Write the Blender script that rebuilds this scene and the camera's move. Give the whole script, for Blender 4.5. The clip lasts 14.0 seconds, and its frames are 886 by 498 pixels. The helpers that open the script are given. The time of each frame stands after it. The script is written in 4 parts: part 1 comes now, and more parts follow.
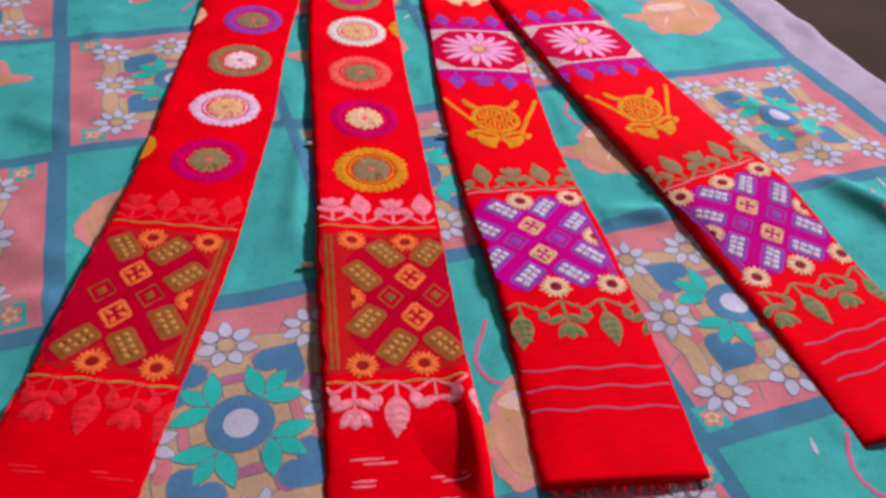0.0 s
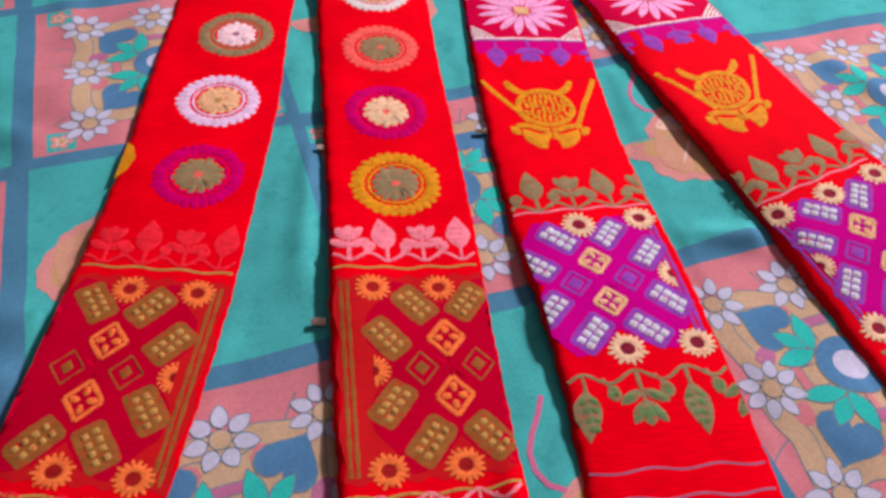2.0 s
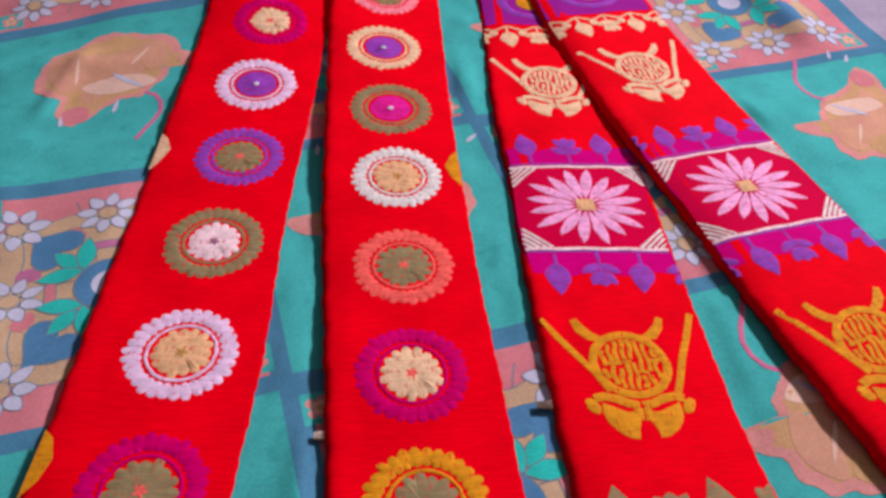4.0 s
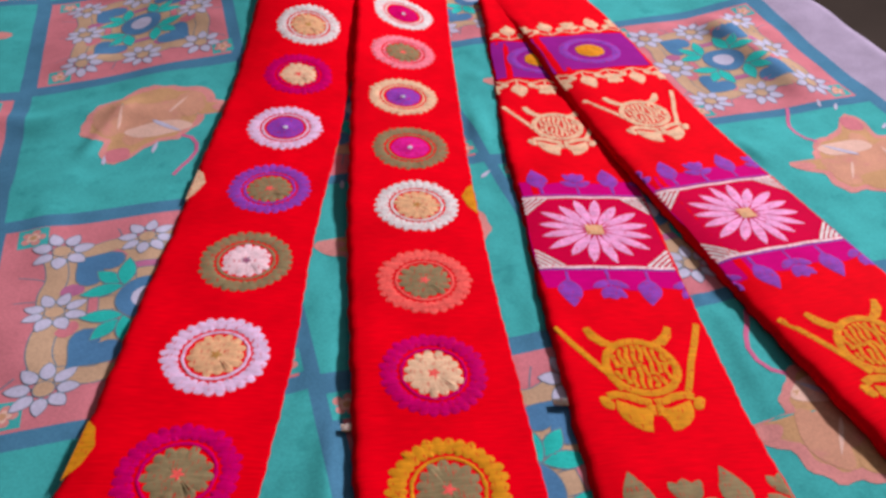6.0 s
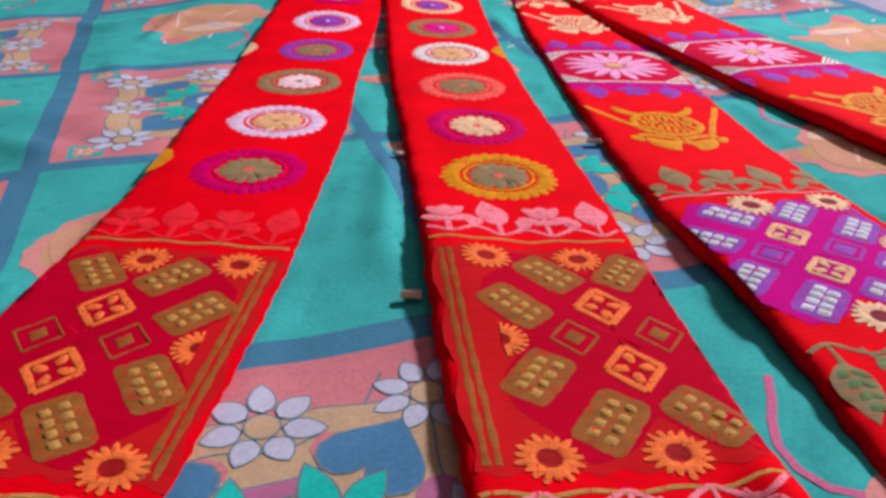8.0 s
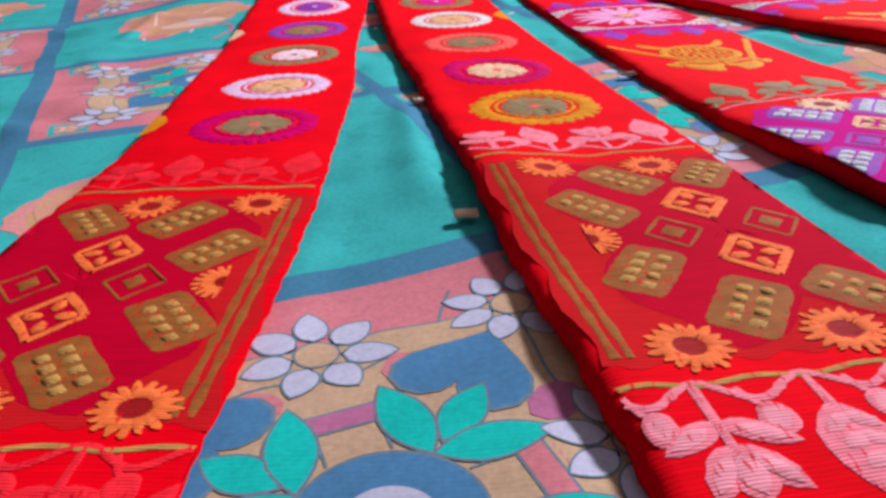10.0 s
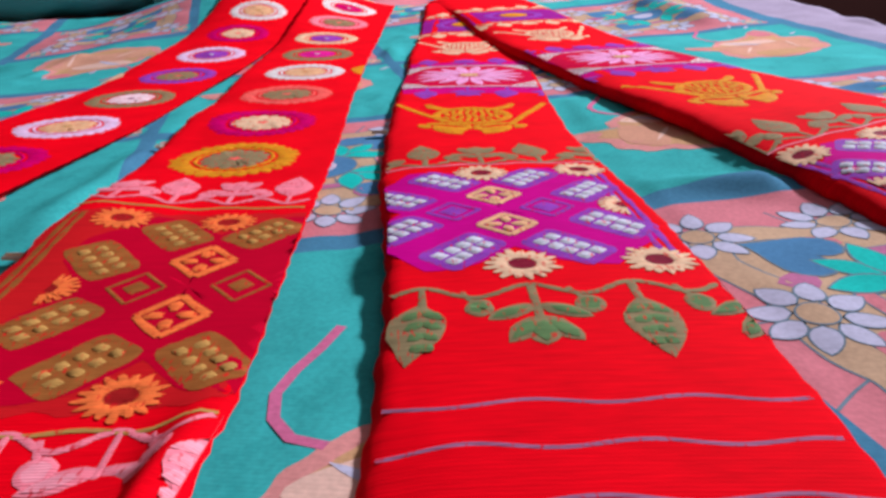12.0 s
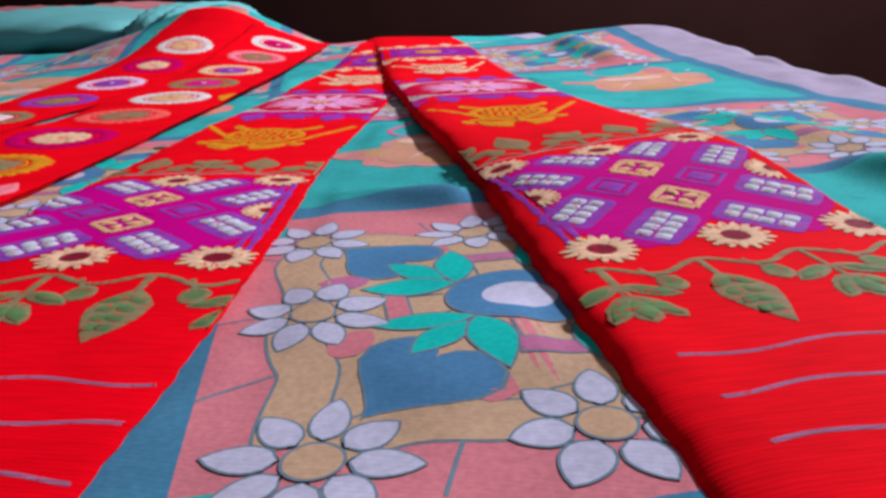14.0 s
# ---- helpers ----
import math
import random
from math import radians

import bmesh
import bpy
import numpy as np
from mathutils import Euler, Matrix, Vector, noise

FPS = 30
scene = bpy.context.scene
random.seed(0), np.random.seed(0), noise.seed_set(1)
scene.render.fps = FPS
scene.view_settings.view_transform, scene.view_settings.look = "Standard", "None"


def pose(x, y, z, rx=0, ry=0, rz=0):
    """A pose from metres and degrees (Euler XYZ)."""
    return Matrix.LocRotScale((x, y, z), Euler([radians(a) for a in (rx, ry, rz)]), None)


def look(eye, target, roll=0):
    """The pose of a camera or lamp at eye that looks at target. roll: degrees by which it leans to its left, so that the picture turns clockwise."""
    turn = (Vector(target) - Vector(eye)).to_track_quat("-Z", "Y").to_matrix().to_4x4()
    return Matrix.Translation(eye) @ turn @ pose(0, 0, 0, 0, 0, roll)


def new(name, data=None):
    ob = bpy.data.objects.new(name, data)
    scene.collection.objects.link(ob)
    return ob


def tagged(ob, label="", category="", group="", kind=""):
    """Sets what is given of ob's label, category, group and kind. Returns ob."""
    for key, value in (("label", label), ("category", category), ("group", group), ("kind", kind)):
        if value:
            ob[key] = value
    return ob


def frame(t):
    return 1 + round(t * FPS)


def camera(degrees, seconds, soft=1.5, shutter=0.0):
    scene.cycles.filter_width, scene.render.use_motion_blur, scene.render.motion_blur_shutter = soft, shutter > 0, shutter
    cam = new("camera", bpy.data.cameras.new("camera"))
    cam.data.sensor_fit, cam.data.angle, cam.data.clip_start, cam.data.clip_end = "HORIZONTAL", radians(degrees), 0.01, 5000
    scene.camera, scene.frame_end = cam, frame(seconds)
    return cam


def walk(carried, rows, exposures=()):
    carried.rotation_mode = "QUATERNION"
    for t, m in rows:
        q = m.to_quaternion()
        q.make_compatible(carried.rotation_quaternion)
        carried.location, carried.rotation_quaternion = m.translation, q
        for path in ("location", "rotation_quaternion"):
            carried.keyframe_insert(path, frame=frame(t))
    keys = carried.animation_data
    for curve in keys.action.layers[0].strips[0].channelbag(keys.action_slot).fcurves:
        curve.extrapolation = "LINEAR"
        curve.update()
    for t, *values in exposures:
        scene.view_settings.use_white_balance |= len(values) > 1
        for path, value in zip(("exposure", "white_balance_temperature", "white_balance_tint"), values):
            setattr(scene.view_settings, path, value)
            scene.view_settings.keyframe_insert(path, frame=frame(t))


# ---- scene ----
cam = camera(61.21, 14.0, soft=3.0)
PATH = [
    (0.0, -0.0033, -0.0038, 0.3286, 46.96, -4.25, 0.68),
    (0.5, -0.0100, -0.0091, 0.3458, 44.69, -4.62, 1.67),
    (1.0, -0.0142, 0.0102, 0.3456, 42.48, -4.61, 1.42),
    (1.5, -0.0138, 0.0539, 0.3386, 40.08, -3.71, 1.64),
    (2.0, -0.0119, 0.1155, 0.3132, 40.11, -2.45, 1.69),
    (2.5, -0.0118, 0.1716, 0.2855, 39.97, -2.35, 2.30),
    (3.0, -0.0164, 0.2305, 0.2784, 40.65, -3.05, 1.43),
    (3.5, -0.0265, 0.2718, 0.2851, 42.65, -2.37, 2.07),
    (4.0, -0.0357, 0.2903, 0.2889, 44.52, -2.60, 2.60),
    (4.2, -0.0383, 0.2958, 0.2906, 45.85, -2.44, 2.98),
    (6.3, -0.0388, 0.2265, 0.2731, 51.37, -1.95, 2.98),
    (6.5, -0.0377, 0.2130, 0.2707, 50.26, -1.88, 3.06),
    (7.0, -0.0380, 0.1785, 0.2511, 48.34, -2.70, 1.63),
    (7.5, -0.0472, 0.1403, 0.1895, 55.12, -1.74, 1.92),
    (8.0, -0.0476, 0.1114, 0.1390, 60.64, -0.52, 2.71),
    (8.2, -0.0460, 0.0999, 0.1327, 63.38, 0.91, 4.04),
    (10.5, -0.0749, 0.1308, 0.0829, 63.40, 3.68, -1.43),
    (11.0, -0.0264, 0.1208, 0.0825, 64.14, 1.62, 0.73),
    (11.5, 0.0358, 0.1240, 0.0844, 65.88, 1.72, 5.34),
    (12.0, 0.0921, 0.1371, 0.0826, 67.30, 2.50, 7.04),
    (12.5, 0.1350, 0.1419, 0.0753, 67.51, 2.97, 8.16),
    (13.0, 0.1613, 0.1543, 0.0648, 69.95, 0.78, 10.37),
    (13.5, 0.1938, 0.1609, 0.0602, 70.17, 1.51, 10.52),
    (14.0, 0.2181, 0.1595, 0.0620, 71.24, 2.16, 11.08),
]
walk(cam, [(t, pose(x, y, z, rx, ry, rz)) for t, x, y, z, rx, ry, rz in PATH],
     [(0.0, -0.06, 6650, 19), (2.5, 0.03, 6700, 20), (4.0, -0.20, 6550, 19), (6.5, -0.17, 6550, 18), (8.0, 0.02, 6450, 13), (10.5, 0.20, 6150, 13), (11.5, 0.08, 6150, 15), (12.5, 0.0, 6050, 14), (14.0, -0.14, 6100, 13)])
scene.view_settings.exposure = 0.0

# ---- light: one lamp high on the wall to the side, faint grey room light ----
world = bpy.data.worlds.new("world")
scene.world = world
world.use_nodes = True
world.node_tree.nodes["Background"].inputs[0].default_value = (0.5, 0.55, 0.6, 1)
world.node_tree.nodes["Background"].inputs[1].default_value = 0.13


def lamp(name, eye, target, size_x, size_y, watts, colour):
    data = bpy.data.lights.new(name, "AREA")
    data.shape, data.size, data.size_y, data.energy, data.color = "RECTANGLE", size_x, size_y, watts, colour
    ob = new(name, data)
    ob.matrix_world = look(eye, target)
    return ob


lamp("tube_lamp", (1.60, 2.28, 1.50), (0.05, 0.80, 0.0), 0.55, 0.18, 140, (0.94, 0.95, 1.0))

# ---- materials ----


def nodes_of(name):
    m = bpy.data.materials.new(name)
    m.use_nodes = True
    nt = m.node_tree
    return m, nt, nt.nodes["Principled BSDF"]


def cloth(name, rgb, rough=0.85, coord="UV", weave=0.0011, bump=0.14, vary=0.14, spot=35.0, sheen=0.0, stain=None, fleck=None):
    """Woven or stitched cloth: threads across the length, patchy tone, fine relief."""
    m, nt, bsdf = nodes_of(name)
    tc = nt.nodes.new("ShaderNodeTexCoord")
    src = tc.outputs["UV"] if coord == "UV" else tc.outputs["Object"]
    big = nt.nodes.new("ShaderNodeTexNoise")
    big.inputs["Scale"].default_value, big.inputs["Detail"].default_value = spot, 4
    nt.links.new(src, big.inputs["Vector"])
    stretch = nt.nodes.new("ShaderNodeMapping")
    stretch.inputs["Scale"].default_value = (90, 900, 900) if coord == "UV" else (700, 700, 700)
    nt.links.new(src, stretch.inputs["Vector"])
    fine = nt.nodes.new("ShaderNodeTexNoise")
    fine.inputs["Scale"].default_value, fine.inputs["Detail"].default_value = 1.0, 2
    nt.links.new(stretch.outputs[0], fine.inputs["Vector"])
    wave = nt.nodes.new("ShaderNodeTexWave")
    wave.bands_direction = "Y"
    wave.inputs["Scale"].default_value = 0.314 / weave
    wave.inputs["Distortion"].default_value, wave.inputs["Detail"].default_value, wave.inputs["Detail Scale"].default_value = 2.5, 2, 0.6
    nt.links.new(src, wave.inputs["Vector"])
    add = nt.nodes.new("ShaderNodeMath")
    add.operation = "ADD"
    nt.links.new(fine.outputs["Fac"], add.inputs[0])
    nt.links.new(big.outputs["Fac"], add.inputs[1])
    ramp = nt.nodes.new("ShaderNodeMapRange")
    ramp.inputs["From Min"].default_value, ramp.inputs["From Max"].default_value = 0.6, 1.4
    ramp.inputs["To Min"].default_value, ramp.inputs["To Max"].default_value = 1 - vary, 1 + vary
    nt.links.new(add.outputs[0], ramp.inputs["Value"])
    mul = nt.nodes.new("ShaderNodeVectorMath")
    mul.operation = "SCALE"
    mul.inputs[0].default_value = rgb
    nt.links.new(ramp.outputs[0], mul.inputs["Scale"])
    colour = mul.outputs[0]
    if stain:
        spots = nt.nodes.new("ShaderNodeTexNoise")
        spots.inputs["Scale"].default_value, spots.inputs["Detail"].default_value, spots.inputs["Roughness"].default_value = 60, 6, 0.7
        nt.links.new(src, spots.inputs["Vector"])
        edge = nt.nodes.new("ShaderNodeMapRange")
        edge.inputs["From Min"].default_value, edge.inputs["From Max"].default_value = 0.55, 0.72
        nt.links.new(spots.outputs["Fac"], edge.inputs["Value"])
        mix = nt.nodes.new("ShaderNodeMix")
        mix.data_type = "RGBA"
        nt.links.new(edge.outputs[0], mix.inputs[0])
        nt.links.new(colour, mix.inputs[6])
        mix.inputs[7].default_value = (*stain, 1)
        colour = mix.outputs[2]
    if fleck:
        thin = nt.nodes.new("ShaderNodeMapping")
        thin.inputs["Scale"].default_value = (1100, 240, 500)
        nt.links.new(src, thin.inputs["Vector"])
        gaps = nt.nodes.new("ShaderNodeTexNoise")
        gaps.inputs["Scale"].default_value, gaps.inputs["Detail"].default_value = 1.0, 1
        nt.links.new(thin.outputs[0], gaps.inputs["Vector"])
        cut = nt.nodes.new("ShaderNodeMapRange")
        cut.inputs["From Min"].default_value, cut.inputs["From Max"].default_value = 0.60, 0.70
        cut.inputs["To Max"].default_value = 0.8
        nt.links.new(gaps.outputs["Fac"], cut.inputs["Value"])
        show = nt.nodes.new("ShaderNodeMix")
        show.data_type = "RGBA"
        nt.links.new(cut.outputs[0], show.inputs[0])
        nt.links.new(colour, show.inputs[6])
        show.inputs[7].default_value = (*fleck, 1)
        colour = show.outputs[2]
    nt.links.new(colour, bsdf.inputs["Base Color"])
    hsum = nt.nodes.new("ShaderNodeMath")
    hsum.operation = "ADD"
    nt.links.new(wave.outputs["Fac"], hsum.inputs[0])
    nt.links.new(fine.outputs["Fac"], hsum.inputs[1])
    bmp = nt.nodes.new("ShaderNodeBump")
    bmp.inputs["Strength"].default_value, bmp.inputs["Distance"].default_value = bump, 0.0004
    nt.links.new(hsum.outputs[0], bmp.inputs["Height"])
    nt.links.new(bmp.outputs[0], bsdf.inputs["Normal"])
    bsdf.inputs["Roughness"].default_value = rough
    bsdf.inputs["Sheen Weight"].default_value = sheen
    bsdf.inputs["Specular IOR Level"].default_value = 0.02
    return m


def thread(name, rgb):
    return cloth(name, rgb, rough=0.6, weave=0.0008, bump=0.28, vary=0.3, spot=160.0, sheen=0.0, fleck=(0.70, 0.0, 0.012))


def print_ink(name, rgb, stain=None):
    return cloth(name, rgb, rough=0.9, coord="OBJECT", weave=0.0012, bump=0.05, vary=0.20, spot=48.0, sheen=0.0, stain=stain)


RED = cloth("red_cotton", (0.83, 0.0, 0.007), bump=0.10, vary=0.2)
CRIMSON = cloth("crimson_ground", (0.62, 0.0, 0.045))
MAROON = cloth("maroon_ground", (0.52, 0.0, 0.020))
MAGENTA = cloth("magenta_ground", (0.56, 0.0, 0.22))
FUCHSIA = cloth("fuchsia_ground", (0.60, 0.0, 0.17))
PURPLE = cloth("purple_ground", (0.30, 0.012, 0.24))
BROWN = cloth("brown_red_ground", (0.58, 0.010, 0.013))
T = {
    "gold": thread("gold_thread", (0.72, 0.27, 0.012)),
    "orange": thread("orange_thread", (0.92, 0.18, 0.045)),
    "apricot": thread("apricot_thread", (0.78, 0.42, 0.22)),
    "cream": thread("cream_thread", (0.80, 0.50, 0.31)),
    "ivory": thread("ivory_thread", (0.74, 0.66, 0.64)),
    "lavender": thread("lavender_thread", (0.78, 0.52, 0.72)),
    "pink": thread("pink_thread", (0.86, 0.36, 0.62)),
    "blush": thread("blush_thread", (0.88, 0.60, 0.64)),
    "petal_pink": thread("petal_pink_thread", (0.88, 0.30, 0.36)),
    "rose": thread("rose_thread", (0.90, 0.22, 0.28)),
    "coral": thread("coral_thread", (0.92, 0.12, 0.10)),
    "scarlet": thread("scarlet_thread", (0.88, 0.022, 0.036)),
    "magenta": thread("magenta_thread", (0.58, 0.0, 0.115)),
    "fuchsia": thread("fuchsia_thread", (0.72, 0.015, 0.26)),
    "violet": thread("violet_thread", (0.28, 0.050, 0.40)),
    "slate": thread("slate_thread", (0.33, 0.12, 0.22)),
    "olive": thread("olive_thread", (0.27, 0.20, 0.10)),
    "green": thread("green_thread", (0.12, 0.21, 0.08)),
    "umber": thread("umber_thread", (0.33, 0.105, 0.025)),
    "ochre": thread("ochre_thread", (0.50, 0.26, 0.07)),
    "brick": thread("brick_thread", (0.34, 0.012, 0.012)),
    "wine": thread("wine_thread", (0.22, 0.01, 0.03)),
    "white": thread("white_thread", (0.58, 0.57, 0.64)),
}
TEAL = print_ink("teal_print", (0.048, 0.385, 0.375), stain=(0.03, 0.29, 0.285))
SLATE = print_ink("slate_blue_print", (0.064, 0.200, 0.315))
PINK = print_ink("pink_print", (0.60, 0.185, 0.215))
LILAC = print_ink("lilac_print", (0.36, 0.29, 0.39))
TAN = print_ink("tan_print", (0.52, 0.33, 0.21))
BLUE = print_ink("blue_print", (0.075, 0.20, 0.36))
LEAF = print_ink("leaf_green_print", (0.015, 0.46, 0.40))
PETAL = print_ink("petal_white_print", (0.50, 0.47, 0.60))
INK = print_ink("outline_print", (0.15, 0.21, 0.26))
PEACH = print_ink("peach_print", (0.60, 0.29, 0.19), stain=(0.60, 0.23, 0.21))
BLUSH = print_ink("blush_rim_print", (0.64, 0.25, 0.23))
OCHRE = print_ink("ochre_print", (0.55, 0.30, 0.15), stain=(0.58, 0.27, 0.18))
STEM = print_ink("pink_stem_print", (0.60, 0.14, 0.27))
PALE = print_ink("pale_peach_print", (0.72, 0.45, 0.36))
ROSE = print_ink("rose_print", (0.45, 0.14, 0.26))
PILLOW = cloth("teal_pillowcase", (0.13, 0.38, 0.38), coord="OBJECT", vary=0.15, spot=8.0)
ROSE_CLOTH = cloth("rose_cloth", (0.45, 0.16, 0.17), coord="OBJECT", vary=0.2, spot=9.0)
WALL = cloth("dark_brown_wall", (0.040, 0.015, 0.013), coord="OBJECT", vary=0.25, spot=3.0, bump=0.1, sheen=0.0)
# assumed pale tone for surfaces out of view, raised to bounce fill light
BOUNCE = cloth("pale_bounce_surface", (0.45, 0.43, 0.42), coord="OBJECT", vary=0.06, spot=3.0, bump=0.05)
FLOOR = cloth("dark_floor", (0.03, 0.022, 0.018), coord="OBJECT", vary=0.2, spot=4.0, bump=0.1, sheen=0.0)
PLAIN = cloth("mattress_ticking", (0.5, 0.48, 0.45), coord="OBJECT")


# ---- mesh helpers ----
class Shape:
    """Gathers pieces of one mesh; put(a, b, h) turns flat places and a lift into world places."""

    def __init__(self, put, rag=0.0):
        self.put, self.v, self.f, self.m, self.uv, self.slots = put, [], [], [], [], []
        self.rag = rag

    def slot(self, material):
        if material not in self.slots:
            self.slots.append(material)
        return self.slots.index(material)

    def add(self, a, b, h):
        k = self.rag * math.sin(b * 7919.0 + a * 1373.0) if self.rag else 0.0
        self.v.append(self.put(a + k, b, h))
        self.uv.append((a, b))
        return len(self.v) - 1

    def face(self, ids, material):
        self.f.append(ids)
        self.m.append(self.slot(material))

    def fill(self, outline, base, rise, material, inset=0.78):
        """A star-shaped patch: edge at base, an inner ring and the middle raised."""
        n = len(outline)
        ca, cb = sum(a for a, b in outline) / n, sum(b for a, b in outline) / n
        foot = [self.add(a, b, base) for a, b in outline]
        top = [self.add(ca + (a - ca) * inset, cb + (b - cb) * inset, base + rise) for a, b in outline]
        mid = self.add(ca, cb, base + rise * 1.1)
        for i in range(n):
            j = (i + 1) % n
            self.face((foot[i], foot[j], top[j], top[i]), material)
            self.face((top[i], top[j], mid), material)

    def ribbon(self, line, width, base, rise, material, taper=False):
        n, rows = len(line), []
        for i, (a, b) in enumerate(line):
            a0, b0 = line[max(i - 1, 0)]
            a1, b1 = line[min(i + 1, n - 1)]
            da, db = a1 - a0, b1 - b0
            k = math.hypot(da, db) or 1
            w = width / 2 * (0.35 + 0.65 * math.sin(math.pi * (i + 0.5) / n) if taper else 1)
            na, nb = -db / k * w, da / k * w
            rows.append((self.add(a + na, b + nb, base), self.add(a, b, base + rise), self.add(a - na, b - nb, base)))
        for (a, b, c), (d, e, f) in zip(rows, rows[1:]):
            self.face((b, e, d, a), material)
            self.face((c, f, e, b), material)

    def annulus(self, ca, cb, r0, r1, base, rise, material, n=40, ka=1.0, kb=1.0):
        rings = []
        for k, h in ((r0, base), (r0 + (r1 - r0) * 0.3, base + rise), (r0 + (r1 - r0) * 0.7, base + rise), (r1, base)):
            rings.append([self.add(ca + ka * k * math.cos(2 * math.pi * i / n), cb + kb * k * math.sin(2 * math.pi * i / n), h) for i in range(n)])
        for u, w in zip(rings, rings[1:]):
            for i in range(n):
                j = (i + 1) % n
                self.face((u[i], w[i], w[j], u[j]), material)

    def polar(self, ca, cb, n, rings, ka=1.0, kb=1.0, turn=0.0, hole=False):
        """Rings round a middle, joined: each ring is (radius or function of the angle, lift, material out to the next ring)."""
        ids = []
        for radius, h, material in rings:
            row = []
            for i in range(n):
                t = 2 * math.pi * i / n
                k = radius(t) if callable(radius) else radius
                row.append(self.add(ca + ka * k * math.cos(t + turn), cb + kb * k * math.sin(t + turn), h))
            ids.append(row)
        if not hole:
            mid = self.add(ca, cb, rings[0][1])
            for i in range(n):
                self.face((ids[0][i], ids[0][(i + 1) % n], mid), rings[0][2])
        for (lo, hi), (_, _, material) in zip(zip(ids, ids[1:]), rings[1:]):
            for i in range(n):
                j = (i + 1) % n
                self.face((lo[i], hi[i], hi[j], lo[j]), material)

    def link(self, name, parent=None, label=""):
        mesh = bpy.data.meshes.new(name)
        mesh.from_pydata([tuple(v) for v in self.v], [], self.f)
        for m in self.slots:
            mesh.materials.append(m)
        mesh.polygons.foreach_set("material_index", self.m)
        layer = mesh.uv_layers.new(name="UVMap")
        loops = np.empty(len(mesh.loops), dtype=np.int32)
        mesh.loops.foreach_get("vertex_index", loops)
        layer.data.foreach_set("uv", np.array(self.uv, dtype=np.float32)[loops].ravel())
        mesh.polygons.foreach_set("use_smooth", [True] * len(mesh.polygons))
        mesh.update()
        ob = new(name, mesh)
        ob.parent = parent
        if label:
            ob["label"] = label
        return ob


def petals(count, r0, r1, sharp=0.6, gap=0.0, vary=0.0, seed=0):
    """Radius of a ring of petals as a function of the angle."""
    rnd = random.Random(seed)
    tips = [r1 * (1 + vary * rnd.uniform(-1, 1)) for _ in range(count)]

    def radius(t):
        q = (t * count / (2 * math.pi)) % count
        k = int(q + 0.5) % count
        d = abs(q - round(q)) * 2 * (1 + gap)
        return r0 + (tips[k] - r0) * (math.cos(math.pi / 2 * d) ** sharp if d < 1 else 0.0)
    return radius


def oval(ca, cb, ra, rb, n=14, turn=0.0, wobble=0.0, seed=0):
    rnd = random.Random(seed)
    out = []
    for i in range(n):
        t = 2 * math.pi * i / n
        k = 1 + wobble * (rnd.random() - 0.5)
        a, b = ra * k * math.cos(t), rb * k * math.sin(t)
        out.append((ca + a * math.cos(turn) - b * math.sin(turn), cb + a * math.sin(turn) + b * math.cos(turn)))
    return out


def petal(ca, cb, r0, r1, width, turn, n=6, tip=0.75, full=0.7):
    """A drop-shaped petal from r0 to r1 away from the middle, in the direction turn."""
    side = []
    for i in range(n + 1):
        t = i / n
        side.append((r0 + (r1 - r0) * t, width / 2 * math.sin(math.pi * t ** tip) ** full if 0 < t < 1 else 0.0))
    pts = side + [(r, -w) for r, w in side[-2:0:-1]]
    c, s = math.cos(turn), math.sin(turn)
    return [(ca + r * c - w * s, cb + r * s + w * c) for r, w in pts]


def star_radius(points):
    """Distance from the middle to a closed outline round it, as a function of the angle."""
    def radius(t):
        c, n = math.cos(t), math.sin(t)
        best = 0.0
        for (x0, y0), (x1, y1) in zip(points, points[1:] + points[:1]):
            ex, ey = x1 - x0, y1 - y0
            den = c * ey - n * ex
            if abs(den) < 1e-12:
                continue
            k, q = (x0 * ey - y0 * ex) / den, (x0 * n - y0 * c) / den
            if k > 0 and -1e-9 <= q <= 1 + 1e-9:
                best = max(best, k)
        return best
    return radius


# ---- the lie of the bed ----
ORIGIN = np.array((-0.085, 0.215))
ER, EU = np.array((0.938, 0.347)), np.array((-0.347, 0.938))
R_AT = {-5: -0.84, -4: -0.67, -3: -0.505, -2: -0.34, -1: -0.175, 0: 0.0, 1: 0.153, 2: 0.306, 3: 0.478}
U_AT = {-3: -0.50, -2: -0.335, -1: -0.165, 0: 0.0, 1: 0.175, 2: 0.347, 3: 0.52, 4: 0.695, 5: 0.868, 6: 1.04}
R_EDGE, U_EDGE = 0.615, 1.10
# ridges of rumpled cloth: ends, half width, height
RIDGES = [
    (0.126, 0.396, 0.235, 0.428, 0.0095, 0.0060),
    (0.300, 0.470, 0.380, 0.380, 0.014, 0.011),
    (0.175, 0.960, 0.245, 0.800, 0.014, 0.0065),
    (-0.300, 0.262, -0.190, 0.292, 0.010, 0.006),
    (0.250, 0.610, 0.350, 0.480, 0.012, 0.004),
    (-0.420, 0.700, -0.250, 0.740, 0.014, 0.004),
    (-0.300, 0.660, -0.290, 0.760, 0.007, 0.003),
    (-0.090, 0.480, -0.080, 0.340, 0.009, 0.004),
]


